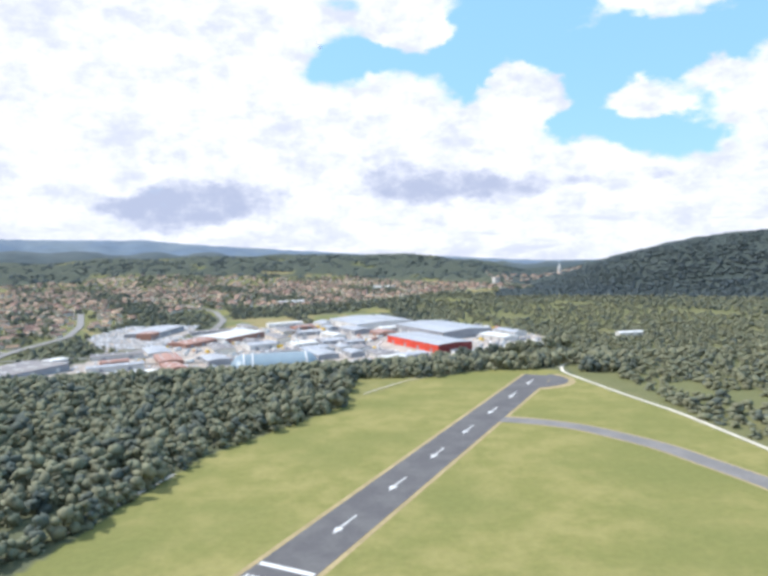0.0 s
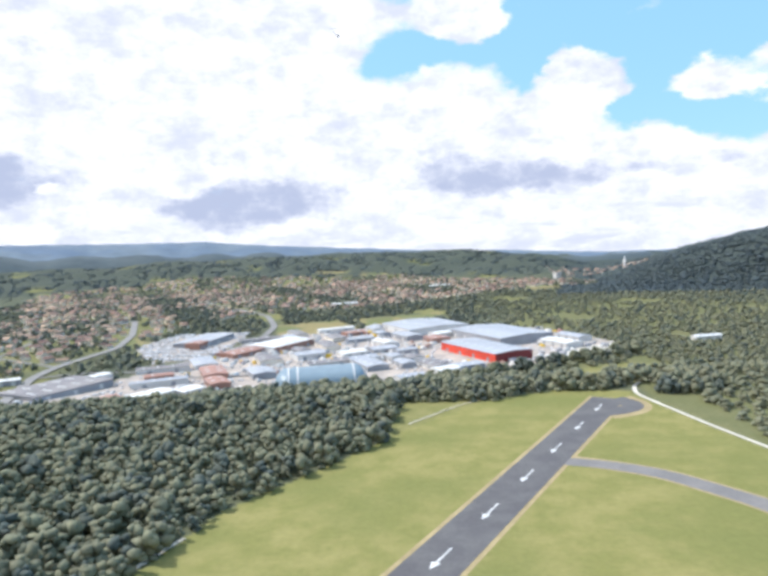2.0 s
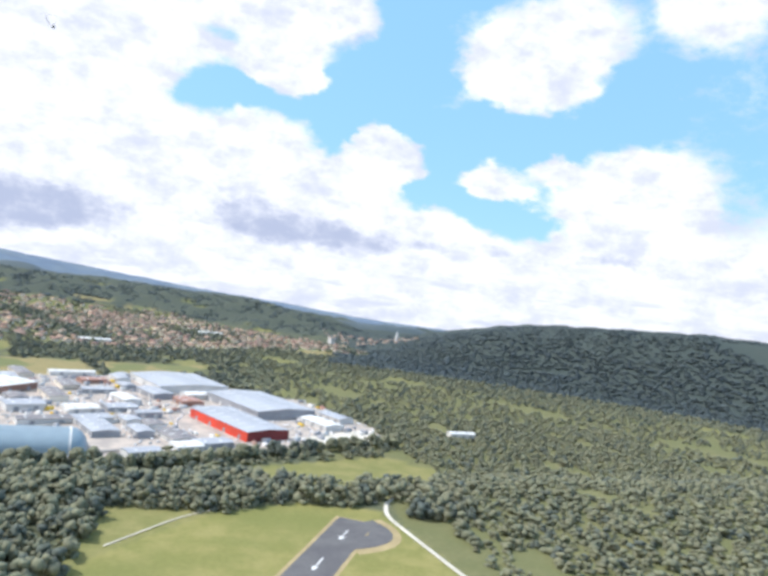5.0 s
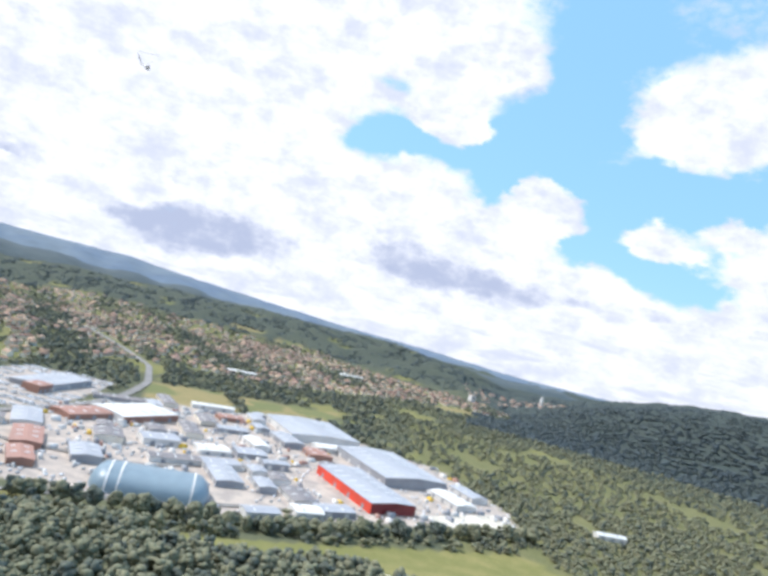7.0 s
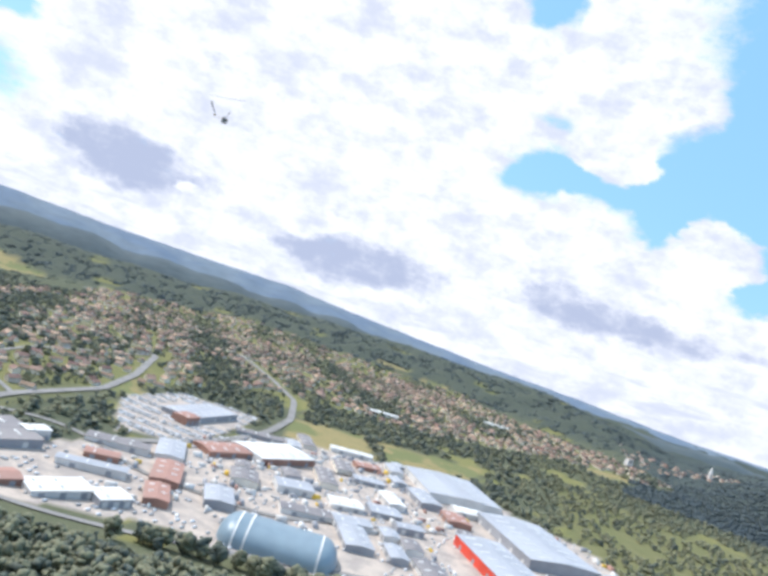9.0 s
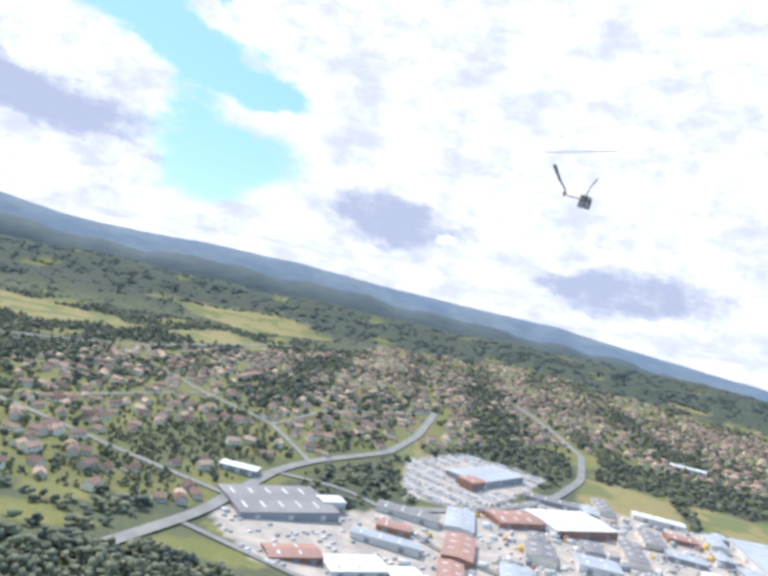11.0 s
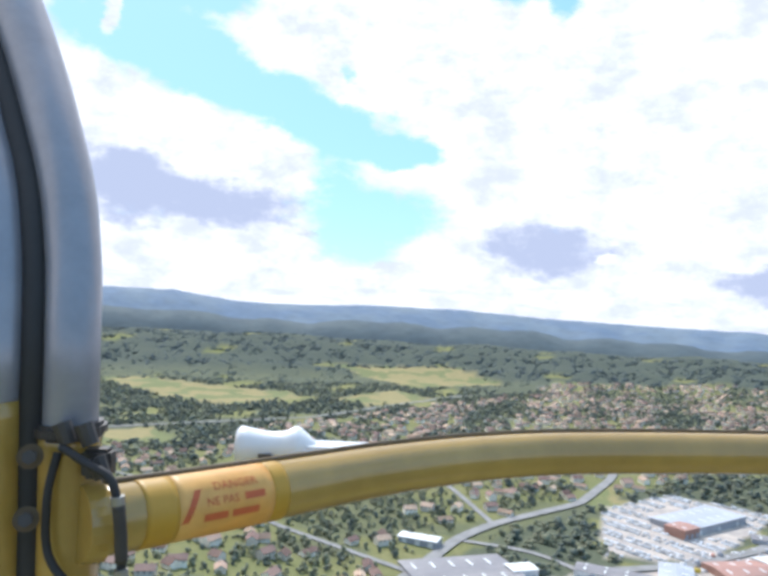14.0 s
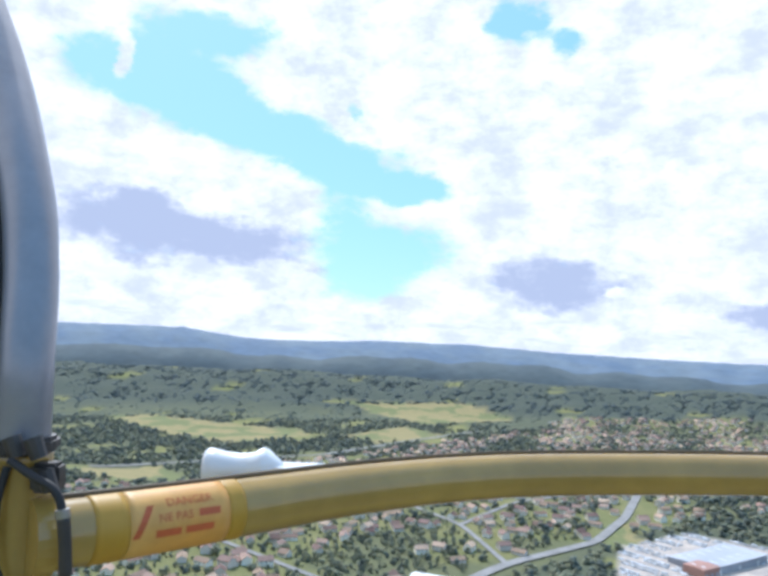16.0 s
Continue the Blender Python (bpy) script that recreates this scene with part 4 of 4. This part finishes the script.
for a, b in HOUSES:
    gapd = np.minimum(gapd, np.hypot(x - a, y - b))
ok &= gapd > 8
close = np.hypot(x + 20, y - 270) < 800
woods("garden_trees", NEAR, x[ok & close], y[ok & close], 4, 9, 0.25, rs, "garden trees and hedges between houses")
woods("garden_trees", LOWT, x[ok & ~close], y[ok & ~close], 6, 13, 0.6, rs, "trees between far houses")
x, y, rs = scatter(-960, -340, 380, 1080, 9, 19)
ok = inside(x, y, TOWN) & keep_wood(x, y, rs, 0.35) & (np.hypot(x + 20, y - 270) < 860)
gapd = np.full(x.shape, 1e9)
for a, b in HOUSES:
    gapd = np.minimum(gapd, np.hypot(x - a, y - b))
ok &= gapd > 7.5
woods("garden_shrubs", MIDT, x[ok], y[ok], 2, 6, 0.2, rs, "garden shrubs and hedges round the houses")
x, y, rs = scatter(-2000, 1300, 200, 2050, 13, 17)
r, az = np.hypot(x, y - 200), np.degrees(np.arctan2(x, y - 200))
ok = keep_wood(x, y, rs, 0.10) & ~inside(x, y, TOWN) & (r > 330) & (r < 1950) & (az > -98) & (az < 58) & ~((x > 150) & (x < 610) & (y < 990)) & ~((x > -330) & (x < 190) & (y < 660))
ok &= (waves(x * 4, y * 4) < 0.8) | ((x > 250) & (r > 1300))
steep = shade_haze(x, y) > 0.5
right = (az > 4) & (r < 1500)
woods("woods", LOWT, x[ok & ~steep & ~right], y[ok & ~steep & ~right], 6, 12, 0.55, rs, "broadleaf woods on the valley floor")
woods("woods", LOWT, x[ok & ~steep & right], y[ok & ~steep & right], 5, 10, 0.2, rs, "open broadleaf woods below the hill", pale=LEAF_SCRUB)
woods("hill_forest", FART, x[ok & steep], y[ok & steep], 8, 11, 1.1, rs, "forest on the lower hillside, coloured as under cloud shade", LEAF_CLOUD_SHADED, sink=0.6)
x, y, rs = scatter(-3000, 2100, 150, 3100, 19, 18)
r, az = np.hypot(x, y - 200), np.degrees(np.arctan2(x, y - 200))
ok = keep_wood(x, y, rs, 0.08) & (r >= 1950) & (r < 2950) & (az > -95) & (az < 58) & ~(inside(x, y, TOWN)) & ((x > 250) | (waves(x * 2.6 + 300, y * 3.4) < 1.25))
steep = shade_haze(x, y) > 0.5
hill = steep & (az > 9)
slope = steep & ~hill
woods("hill_forest", FART, x[ok & hill], y[ok & hill], 9, 13, 1.1, rs, "forest on the hillside, coloured as under cloud shade", LEAF_CLOUD_SHADED, sink=0.6)
woods("hill_forest", FART, x[ok & slope], y[ok & slope], 9, 13, 1.1, rs, "forest on the slopes behind the town, tinted with blue haze", LEAF_HAZED, sink=0.6)
woods("far_woods", FART, x[ok & ~steep], y[ok & ~steep], 7, 10, 1.1, rs, "woods at the foot of the far hills", LEAF_DARK, sink=0.6)


# ---- the helicopter's cabin, hovering over the edge of town ----
YELLOW = material("yellow_paint", (0.385, 0.235, 0.052), 0.24, grain=0.25, scale=30, color2=(0.32, 0.195, 0.045), coat=0.5, bump=0.0004)
TAPE = material("yellow_tape", (0.50, 0.27, 0.025), 0.5, grain=0.15, scale=40)
STICKER = material("pale_orange_sticker", (0.66, 0.31, 0.065), 0.5, grain=0.25, scale=60, color2=(0.62, 0.38, 0.12))
RED_INK = material("red_ink", (0.58, 0.12, 0.035), 0.6, grain=0.2, scale=80)
GREY_PAINT = material("grey_blue_paint", (0.34, 0.325, 0.345), 0.34, metal=0.35, grain=0.3, scale=25, color2=(0.25, 0.245, 0.27), coat=0.3)
BROWN_TRIM = material("brown_trim", (0.10, 0.06, 0.02), 0.6, grain=0.3, scale=60)
RUBBER = material("black_rubber", (0.025, 0.022, 0.022), 0.7, grain=0.3, scale=60)
STEEL = material("dull_steel", (0.42, 0.40, 0.37), 0.4, metal=0.8, grain=0.2, scale=60)
BROWN_STEEL = material("oily_steel", (0.05, 0.042, 0.038), 0.5, metal=0.2, grain=0.3, scale=80)
WHITE_PAINT = material("white_paint", (0.82, 0.82, 0.82), 0.35, grain=0.05, scale=20)
PANEL_GREY = material("light_grey_panel", (0.42, 0.43, 0.46), 0.55, grain=0.08, scale=60)
HOOD_BLACK = material("black_leather_hood", (0.03, 0.031, 0.035), 0.4, grain=0.3, scale=80, bump=0.0008)
DIAL_BLACK = material("black_dial", (0.02, 0.02, 0.022), 0.3)
DIAL_WHITE = material("white_dial_mark", (0.75, 0.75, 0.72), 0.5)
YELLOW_PLATE = material("bright_yellow_label", (0.85, 0.62, 0.02), 0.4)
MAROON_KNOB = material("dark_red_knob", (0.09, 0.02, 0.02), 0.3)
BLADE = material("grey_rotor_paint", (0.16, 0.17, 0.20), 0.5, grain=0.1, scale=6)

CABIN = look((-20.5, 271.5, 175.8), (-96.16, 336.73, 180.30), 2.52) @ Matrix.Diagonal((1.13, 1.13, 1.13, 1))
heli = empty("helicopter_cabin", CABIN)
tagged(heli, "open helicopter cabin with yellow tube rail and grey door post", "helicopter")


def curve_points(line, n):
    """Points along a smooth curve through a few places."""
    p = [Vector(v) for v in line]
    p = [p[0] * 2 - p[1]] + p + [p[-1] * 2 - p[-2]]
    out = []
    for s in range(len(p) - 3):
        for q in range(n):
            t = q / n
            a, b, c, d = p[s:s + 4]
            out.append(0.5 * (2 * b + (c - a) * t + (2 * a - 5 * b + 4 * c - d) * t * t + (3 * b - a - 3 * c + d) * t ** 3))
    out.append(p[-2])
    return out


def tube(name, line, radius, mat, parent, label="", n=8, sides=20, swell=None):
    """A round bar along a curve; swell: shares of the radius at its places."""
    pts = curve_points(line, n)
    wide = np.interp(np.arange(len(pts)) / n, range(len(line)), swell) if swell else np.ones(len(pts))
    bm, rows = bmesh.new(), []
    side = Vector((0.3, 0.5, 0.8))
    for s, p in enumerate(pts):
        ahead = (pts[min(s + 1, len(pts) - 1)] - pts[max(s - 1, 0)]).normalized()
        u = (side - ahead * side.dot(ahead)).normalized()
        side = u
        w = ahead.cross(u)
        rows.append([bm.verts.new(p + (u * math.cos(6.28319 * q / sides) + w * math.sin(6.28319 * q / sides)) * radius * wide[s]) for q in range(sides)])
    for a, b in zip(rows, rows[1:]):
        for q in range(sides):
            bm.faces.new((a[q], a[(q + 1) % sides], b[(q + 1) % sides], b[q])).smooth = True
    bm.faces.new(rows[0][::-1])
    bm.faces.new(rows[-1])
    bmesh.ops.recalc_face_normals(bm, faces=bm.faces)
    return part(name, bm, mat, parent, label)


RAIL = [(-0.219, -0.176, -0.50), (-0.158, -0.182, -0.56), (-0.085, -0.188, -0.63), (0.009, -0.196, -0.72), (0.127, -0.204, -0.80),
        (0.260, -0.211, -0.85), (0.508, -0.220, -0.88), (0.84, -0.232, -0.88)]
tube("rail", RAIL, 0.0265, YELLOW, heli, "yellow painted tube rail")
tube("gasket", [(x, y + 0.0262, z - 0.009) for x, y, z in RAIL], 0.0034, BROWN_TRIM, heli, "thin brown gasket strip", sides=8)


def on_rail(a, b, n=8):
    """A stretch of the rail's middle line, by shares of its length."""
    pts = curve_points(RAIL, 8)
    m = len(pts) - 1
    out = []
    for s in range(n + 1):
        q = (a + (b - a) * s / n) * m
        k = min(int(q), m - 1)
        out.append(pts[k].lerp(pts[k + 1], q - k))
    return out


for a, b in ((0.052, 0.098), (0.234, 0.256)):
    tube("tape", on_rail(a, b, 3), 0.0270, TAPE, heli, "wrapped yellow tape", n=2)
sticker = tube("warning_sticker", on_rail(0.098, 0.234, 6), 0.0269, STICKER, heli, "pale orange warning sticker with red writing", n=2)


def wrap(bm, share, name, mat, parent):
    """Lays a flat shape, drawn in metres about a point of the rail, round the rail."""
    c, d = on_rail(share - 0.02, share + 0.02, 2)[1], on_rail(share - 0.03, share + 0.03, 1)
    ahead = (d[1] - d[0]).normalized()
    face = -c - ahead * (-c).dot(ahead)
    face.normalize()
    up = face.cross(ahead)
    for v in bm.verts:
        q = v.co.y / 0.027
        v.co = c + ahead * v.co.x + (face * math.cos(q) + up * math.sin(q)) * (0.0273 + v.co.z)
    return part(name, bm, mat, parent)


def writing(words, size, x, y):
    crv = bpy.data.curves.new("lettering", "FONT")
    crv.body, crv.size, crv.align_x, crv.resolution_u = words, size, "LEFT", 2
    ob = bpy.data.objects.new("lettering", crv)
    me = bpy.data.meshes.new_from_object(ob)
    bm = bmesh.new()
    bm.from_mesh(me)
    bmesh.ops.translate(bm, verts=bm.verts, vec=(x, y, 0))
    bpy.data.objects.remove(ob)
    return bm


wrap(writing("DANGER", 0.0105, -0.012, 0.0085), 0.166, "lettering", RED_INK, sticker)
wrap(writing("NE PAS", 0.0095, -0.020, -0.0035), 0.166, "lettering", RED_INK, sticker)
for x0, x1, y0 in ((0.016, 0.036, -0.003), (-0.022, 0.000, -0.0155), (0.004, 0.030, -0.0155)):
    bm = bmesh.new()
    vs = [[bm.verts.new((x0 + (x1 - x0) * q / 4, y0 + h, 0)) for q in range(5)] for h in (0, 0.006)]
    for q in range(4):
        bm.faces.new((vs[0][q], vs[0][q + 1], vs[1][q + 1], vs[1][q]))
    wrap(bm, 0.166, "writing_bar", RED_INK, sticker)
bm = bmesh.new()
vs = [[bm.verts.new((-0.042 + 0.013 * q / 4 + e, -0.014 + 0.025 * q / 4, 0)) for q in range(5)] for e in (0, 0.006)]
for q in range(4):
    bm.faces.new((vs[0][q], vs[1][q], vs[1][q + 1], vs[0][q + 1]))
wrap(bm, 0.166, "red_stroke", RED_INK, sticker)

# door post, seal and the door's own frame
POST = [(-0.40, 0.52, -0.40), (-0.322, 0.33, -0.47), (-0.279, 0.216, -0.50), (-0.249, 0.106, -0.51), (-0.2385, 0.032, -0.51), (-0.2385, -0.041, -0.51), (-0.2405, -0.110, -0.51)]
LEAN = [2.0, 1.62, 1.36, 1.14, 1.05, 1.0, 1.0]


def leaning(dx, dz):
    """The post's line moved sideways, its upper part leaning away from the seat."""
    return [((x + dx) * k, y * k, (z + dz) * k) for (x, y, z), k in zip(POST, LEAN)]


tube("door_post", leaning(0, 0), 0.0200, GREY_PAINT, heli, "glossy grey-blue curved door post", swell=LEAN)
tube("post_foot", [(-0.2405, -0.109, -0.51), (-0.242, -0.189, -0.51), (-0.246, -0.34, -0.51)], 0.0225, YELLOW, heli, "yellow painted foot of the door post")
tube("rubber_seal", leaning(-0.0265, 0.004) + [(-0.2685, -0.189, -0.506), (-0.2725, -0.34, -0.506)], 0.0105, RUBBER, heli, "black rubber door seal", swell=LEAN + [1.0, 1.0])
tube("door_frame", leaning(-0.0565, 0.006)[:-1] + [(-0.2965, -0.085, -0.504)], 0.0235, GREY_PAINT, heli, "grey-blue tube frame of the open door", swell=LEAN)
tube("door_foot", [(-0.2965, -0.084, -0.504), (-0.298, -0.19, -0.504), (-0.301, -0.34, -0.504)], 0.0242, YELLOW, heli, "yellow lower part of the door frame")
tube("door_arm", [(-0.30, -0.215, -0.50), (-0.36, -0.205, -0.47), (-0.44, -0.20, -0.44)], 0.018, YELLOW, heli, "yellow cross tube of the door")
bm = bmesh.new()
bmesh.ops.create_cone(bm, cap_ends=True, segments=28, radius1=0.031, radius2=0.0285, depth=0.014, matrix=look((-0.222, -0.1755, -0.498), (-0.10, -0.186, -0.615)))
part("rail_flange", bm, YELLOW, heli, "yellow flange where the rail meets the post")
for x, y in ((-0.254, -0.121), (-0.257, -0.166)):
    m = look((x, y, -0.478), (x * 0.4, y * 0.4, -0.1))
    bolt = None
    for name, r, h, d, mat in (("bolt", 0.009, 0.004, 0.0, BROWN_TRIM), ("nut", 0.0052, 0.010, 0.005, BROWN_STEEL)):
        bm = bmesh.new()
        bmesh.ops.create_cone(bm, cap_ends=True, segments=6 if name == "nut" else 18, radius1=r, radius2=r * 0.9, depth=h, matrix=m @ pose(0, 0, -d))
        ob = part(name, bm, mat, bolt or heli)
        bolt = bolt or ob
clamp = bmesh.new()
bmesh.ops.create_cone(clamp, cap_ends=True, segments=18, radius1=0.026, radius2=0.026, depth=0.012, matrix=pose(-0.2395, -0.108, -0.51, 90))
box(clamp, -0.222, -0.200, -0.140, -0.118, -0.50, -0.484)
bmesh.ops.bevel(clamp, geom=clamp.edges[:], offset=0.003, segments=2, affect="EDGES")
cl = part("cable_clamp", clamp, BROWN_STEEL, heli, "dark oily clamp round the door post")
for x, y in ((-0.231, -0.105), (-0.215, -0.106), (-0.206, -0.130)):
    bm = bmesh.new()
    bmesh.ops.create_cone(bm, cap_ends=True, segments=10, radius1=0.007, radius2=0.006, depth=0.016, matrix=pose(x, y, -0.482, 90, 0, 20))
    part("clamp_screw", bm, BROWN_STEEL, cl)
tube("cable", [(-0.232, -0.114, -0.478), (-0.212, -0.124, -0.472), (-0.193, -0.134, -0.468), (-0.186, -0.155, -0.466), (-0.184, -0.19, -0.466), (-0.188, -0.209, -0.468),
               (-0.204, -0.222, -0.472), (-0.226, -0.212, -0.476), (-0.243, -0.19, -0.48), (-0.243, -0.15, -0.48), (-0.238, -0.12, -0.485)], 0.0031, RUBBER, heli, "thin black looped cable", sides=8)
tube("cable_sleeve", [(-0.186, -0.152, -0.466), (-0.1845, -0.172, -0.466), (-0.184, -0.192, -0.466)], 0.0046, BROWN_STEEL, heli, "dark striped cable sleeve", sides=10)
for y in (-0.146, -0.197):
    x = -0.1868 + 0.0025 * min(1, (-0.146 - y) / 0.03)
    tube("sleeve_band", [(x, y, -0.466), (x + 0.0003, y - 0.003, -0.466), (x + 0.0005, y - 0.006, -0.466)], 0.0050, STEEL, heli, "pale metal band on the cable", sides=10)

# white probe fairing outside, under the rail
bm = bmesh.new()
prof = [(-0.329, 0.0), (-0.329, 0.041), (-0.32, 0.047), (-0.303, 0.044), (-0.274, 0.0375), (-0.244, 0.036), (-0.219, 0.039), (-0.199, 0.050), (-0.187, 0.046), (-0.16, 0.022), (-0.14, 0.0)]
rows = []
for x, r in prof:
    rows.append([bm.verts.new((x, -0.360 - 0.03 * (x + 0.25) + math.sin(6.28319 * q / 24) * r, -1.5 + math.cos(6.28319 * q / 24) * r)) for q in range(24)])
for a, b in zip(rows, rows[1:]):
    for q in range(24):
        f = bm.faces.new((a[q], b[q], b[(q + 1) % 24], a[(q + 1) % 24]))
        f.smooth = True
bmesh.ops.remove_doubles(bm, verts=bm.verts, dist=0.0005)
bmesh.ops.recalc_face_normals(bm, faces=bm.faces)
bmesh.ops.scale(bm, vec=(0.5, 0.5, 0.5), verts=bm.verts)
probe = part("probe_fairing", bm, WHITE_PAINT, heli, "rounded white probe fairing outside")
bm = bmesh.new()
box(bm, -0.138, -0.123, -0.1915, -0.1825, -0.733, -0.728)
part("opening", bm, DIAL_BLACK, probe)
bm = bmesh.new()
for v in box(bm, -0.19, 0.10, -0.41, -0.349, -1.54, -1.46):
    if v.co.x > 0:
        v.co.y = -0.362 if v.co.y > -0.38 else -0.41
bmesh.ops.bevel(bm, geom=bm.edges[:], offset=0.008, segments=2, affect="EDGES")
bmesh.ops.scale(bm, vec=(0.5, 0.5, 0.5), verts=bm.verts)
part("probe_arm", bm, WHITE_PAINT, probe)

# rotor blade overhead
bm = bmesh.new()
tip, root = Vector((-0.36, 1.95, -3.0)), Vector((3.22, 2.7, -2.6))
ahead = (root - tip).normalized()
chord = ahead.cross(Vector((0, 1, 0))).normalized()
up = chord.cross(ahead)
rows = []
for s in range(9):
    p, w = tip.lerp(root, s / 8), 0.09 * (0.35 + 0.65 * min(1, s * 1.2))
    rows.append([bm.verts.new(p + chord * w * a + up * b) for a, b in ((-1, 0), (-0.6, 0.012), (0.2, 0.014), (1, 0), (0.2, -0.008), (-0.6, -0.010))])
for a, b in zip(rows, rows[1:]):
    for q in range(6):
        bm.faces.new((a[q], a[(q + 1) % 6], b[(q + 1) % 6], b[q])).smooth = True
bm.faces.new(rows[0])
bm.faces.new(rows[-1])
bmesh.ops.recalc_face_normals(bm, faces=bm.faces)
part("rotor_blade", bm, BLADE, heli, "slim dark grey rotor blade at rest")

# instrument panel beyond the end of the rail
PANEL = look((1.04, -0.26, -0.74), (1.5, -0.34, -1.5)) @ pose(0, 0, 0)


def on_panel(name, bm, mat, parent, label=""):
    bmesh.ops.transform(bm, matrix=PANEL, verts=bm.verts)
    return part(name, bm, mat, parent, label)


def hood_outline(grow):
    pts = [(-0.165 - grow, -0.34)]
    for q in range(13):
        a = math.pi - math.pi / 2 * q / 12
        pts.append((-0.005 + (0.16 + grow) * math.cos(a), 0.05 + (0.15 + grow) * math.sin(a)))
    pts += [(0.33 + grow, 0.20 + grow), (0.33 + grow, -0.34)]
    return pts


bm = bmesh.new()
front = [bm.verts.new((x, y, 0)) for x, y in hood_outline(0)]
rear = [bm.verts.new((x, y, -0.012)) for x, y in hood_outline(0)]
bm.faces.new(front[::-1])
bm.faces.new(rear)
for q in range(len(front)):
    k = (q + 1) % len(front)
    bm.faces.new((front[q], front[k], rear[k], rear[q]))
bmesh.ops.recalc_face_normals(bm, faces=bm.faces)
panel = on_panel("instrument_panel", bm, PANEL_GREY, heli, "light grey instrument panel with round dials")
bm = bmesh.new()
inner, outer = hood_outline(0.0), hood_outline(0.022)
ring = [[bm.verts.new((x, y, z)) for x, y in pts] for pts, z in ((inner, 0.0), (inner, 0.05), (outer, 0.055), (outer, -0.14))]
for a, b in zip(ring, ring[1:]):
    for q in range(len(a) - 1):
        bm.faces.new((a[q], a[q + 1], b[q + 1], b[q]))
bmesh.ops.recalc_face_normals(bm, faces=bm.faces)
on_panel("hood", bm, HOOD_BLACK, panel, "black padded leather hood edge")
for gx0, gy0, r in ((-0.085, -0.07, 0.052), (0.055, -0.07, 0.052), (-0.085, -0.225, 0.048), (0.055, -0.225, 0.048), (0.20, -0.07, 0.052)):
    bm = bmesh.new()
    bmesh.ops.create_cone(bm, cap_ends=True, segments=32, radius1=r * 1.08, radius2=r, depth=0.012, matrix=pose(gx0, gy0, 0.006))
    on_panel("gauge", bm, DIAL_BLACK, panel, "round black dial with white marks")
    for q in range(12):
        bm = bmesh.new()
        a = q * math.pi / 6
        box(bm, -0.0012, 0.0012, r * 0.76, r * 0.92, 0.0121, 0.0130)
        bmesh.ops.transform(bm, matrix=pose(gx0, gy0, 0, 0, 0, math.degrees(a)), verts=bm.verts)
        on_panel("dial_mark", bm, DIAL_WHITE, panel)
    bm = bmesh.new()
    box(bm, -0.0012, 0.0012, -0.005, r * 0.7, 0.0122, 0.0136)
    bmesh.ops.transform(bm, matrix=pose(gx0, gy0, 0, 0, 0, 15), verts=bm.verts)
    on_panel("needle", bm, DIAL_WHITE, panel)
    for ex in (-1, 1):
        for ey in (-1, 1):
            bm = bmesh.new()
            bmesh.ops.create_cone(bm, cap_ends=True, segments=10, radius1=0.005, radius2=0.004, depth=0.004, matrix=pose(gx0 + ex * r * 0.85, gy0 + ey * r * 0.85, 0.002))
            on_panel("screw", bm, STEEL, panel)
for x, y in ((-0.015, 0.035), (0.035, 0.035), (-0.015, -0.15)):
    bm = bmesh.new()
    bmesh.ops.create_cone(bm, cap_ends=True, segments=20, radius1=0.018, radius2=0.015, depth=0.022, matrix=pose(x, y, 0.011))
    on_panel("knob", bm, MAROON_KNOB, panel, "dark red round knob")
bm = bmesh.new()
box(bm, -0.038, 0.008, -0.125, -0.105, 0, 0.002)
plate = on_panel("placard", bm, DIAL_BLACK, panel, "black placard with white lettering")
for words, y in (("PRESSION", -0.1135), ("CARBURANT", -0.1225)):
    bm = writing(words, 0.0075, -0.035, y)
    bmesh.ops.translate(bm, verts=bm.verts, vec=(0, 0, 0.0024))
    on_panel("placard_lettering", bm, DIAL_WHITE, panel)
bm = bmesh.new()
bmesh.ops.create_cone(bm, cap_ends=True, segments=24, radius1=0.032, radius2=0.032, depth=0.12, matrix=pose(0.03, 0.105, 0.03, 0, 90, 12))
lamp = on_panel("emergency_lamp", bm, HOOD_BLACK, panel, "black cylinder with yellow emergency label")
bm = bmesh.new()
box(bm, -0.022, 0.060, 0.100, 0.124, 0.0622, 0.0632)
bmesh.ops.transform(bm, matrix=pose(0, 0, 0, 0, 0, 8), verts=bm.verts)
on_panel("yellow_label", bm, YELLOW_PLATE, panel, "bright yellow label with dark lettering")
bm = writing("SECOURS", 0.018, -0.018, 0.106)
bmesh.ops.transform(bm, matrix=pose(0, 0, 0.0636, 0, 0, 8), verts=bm.verts)
on_panel("label_lettering", bm, DIAL_BLACK, panel)
tube("windscreen_strut", [(0.79, -0.235, -0.89), (0.785, -0.42, -0.87), (0.78, -0.7, -0.83)], 0.011, STEEL, heli, "thin metal strut below the rail")
tube("centre_strut", [(1.1, 0.0, -1.0), (1.2, 0.4, -0.9), (1.3, 0.8, -0.6)], 0.03, GREY_PAINT, heli, "grey windscreen centre strut")
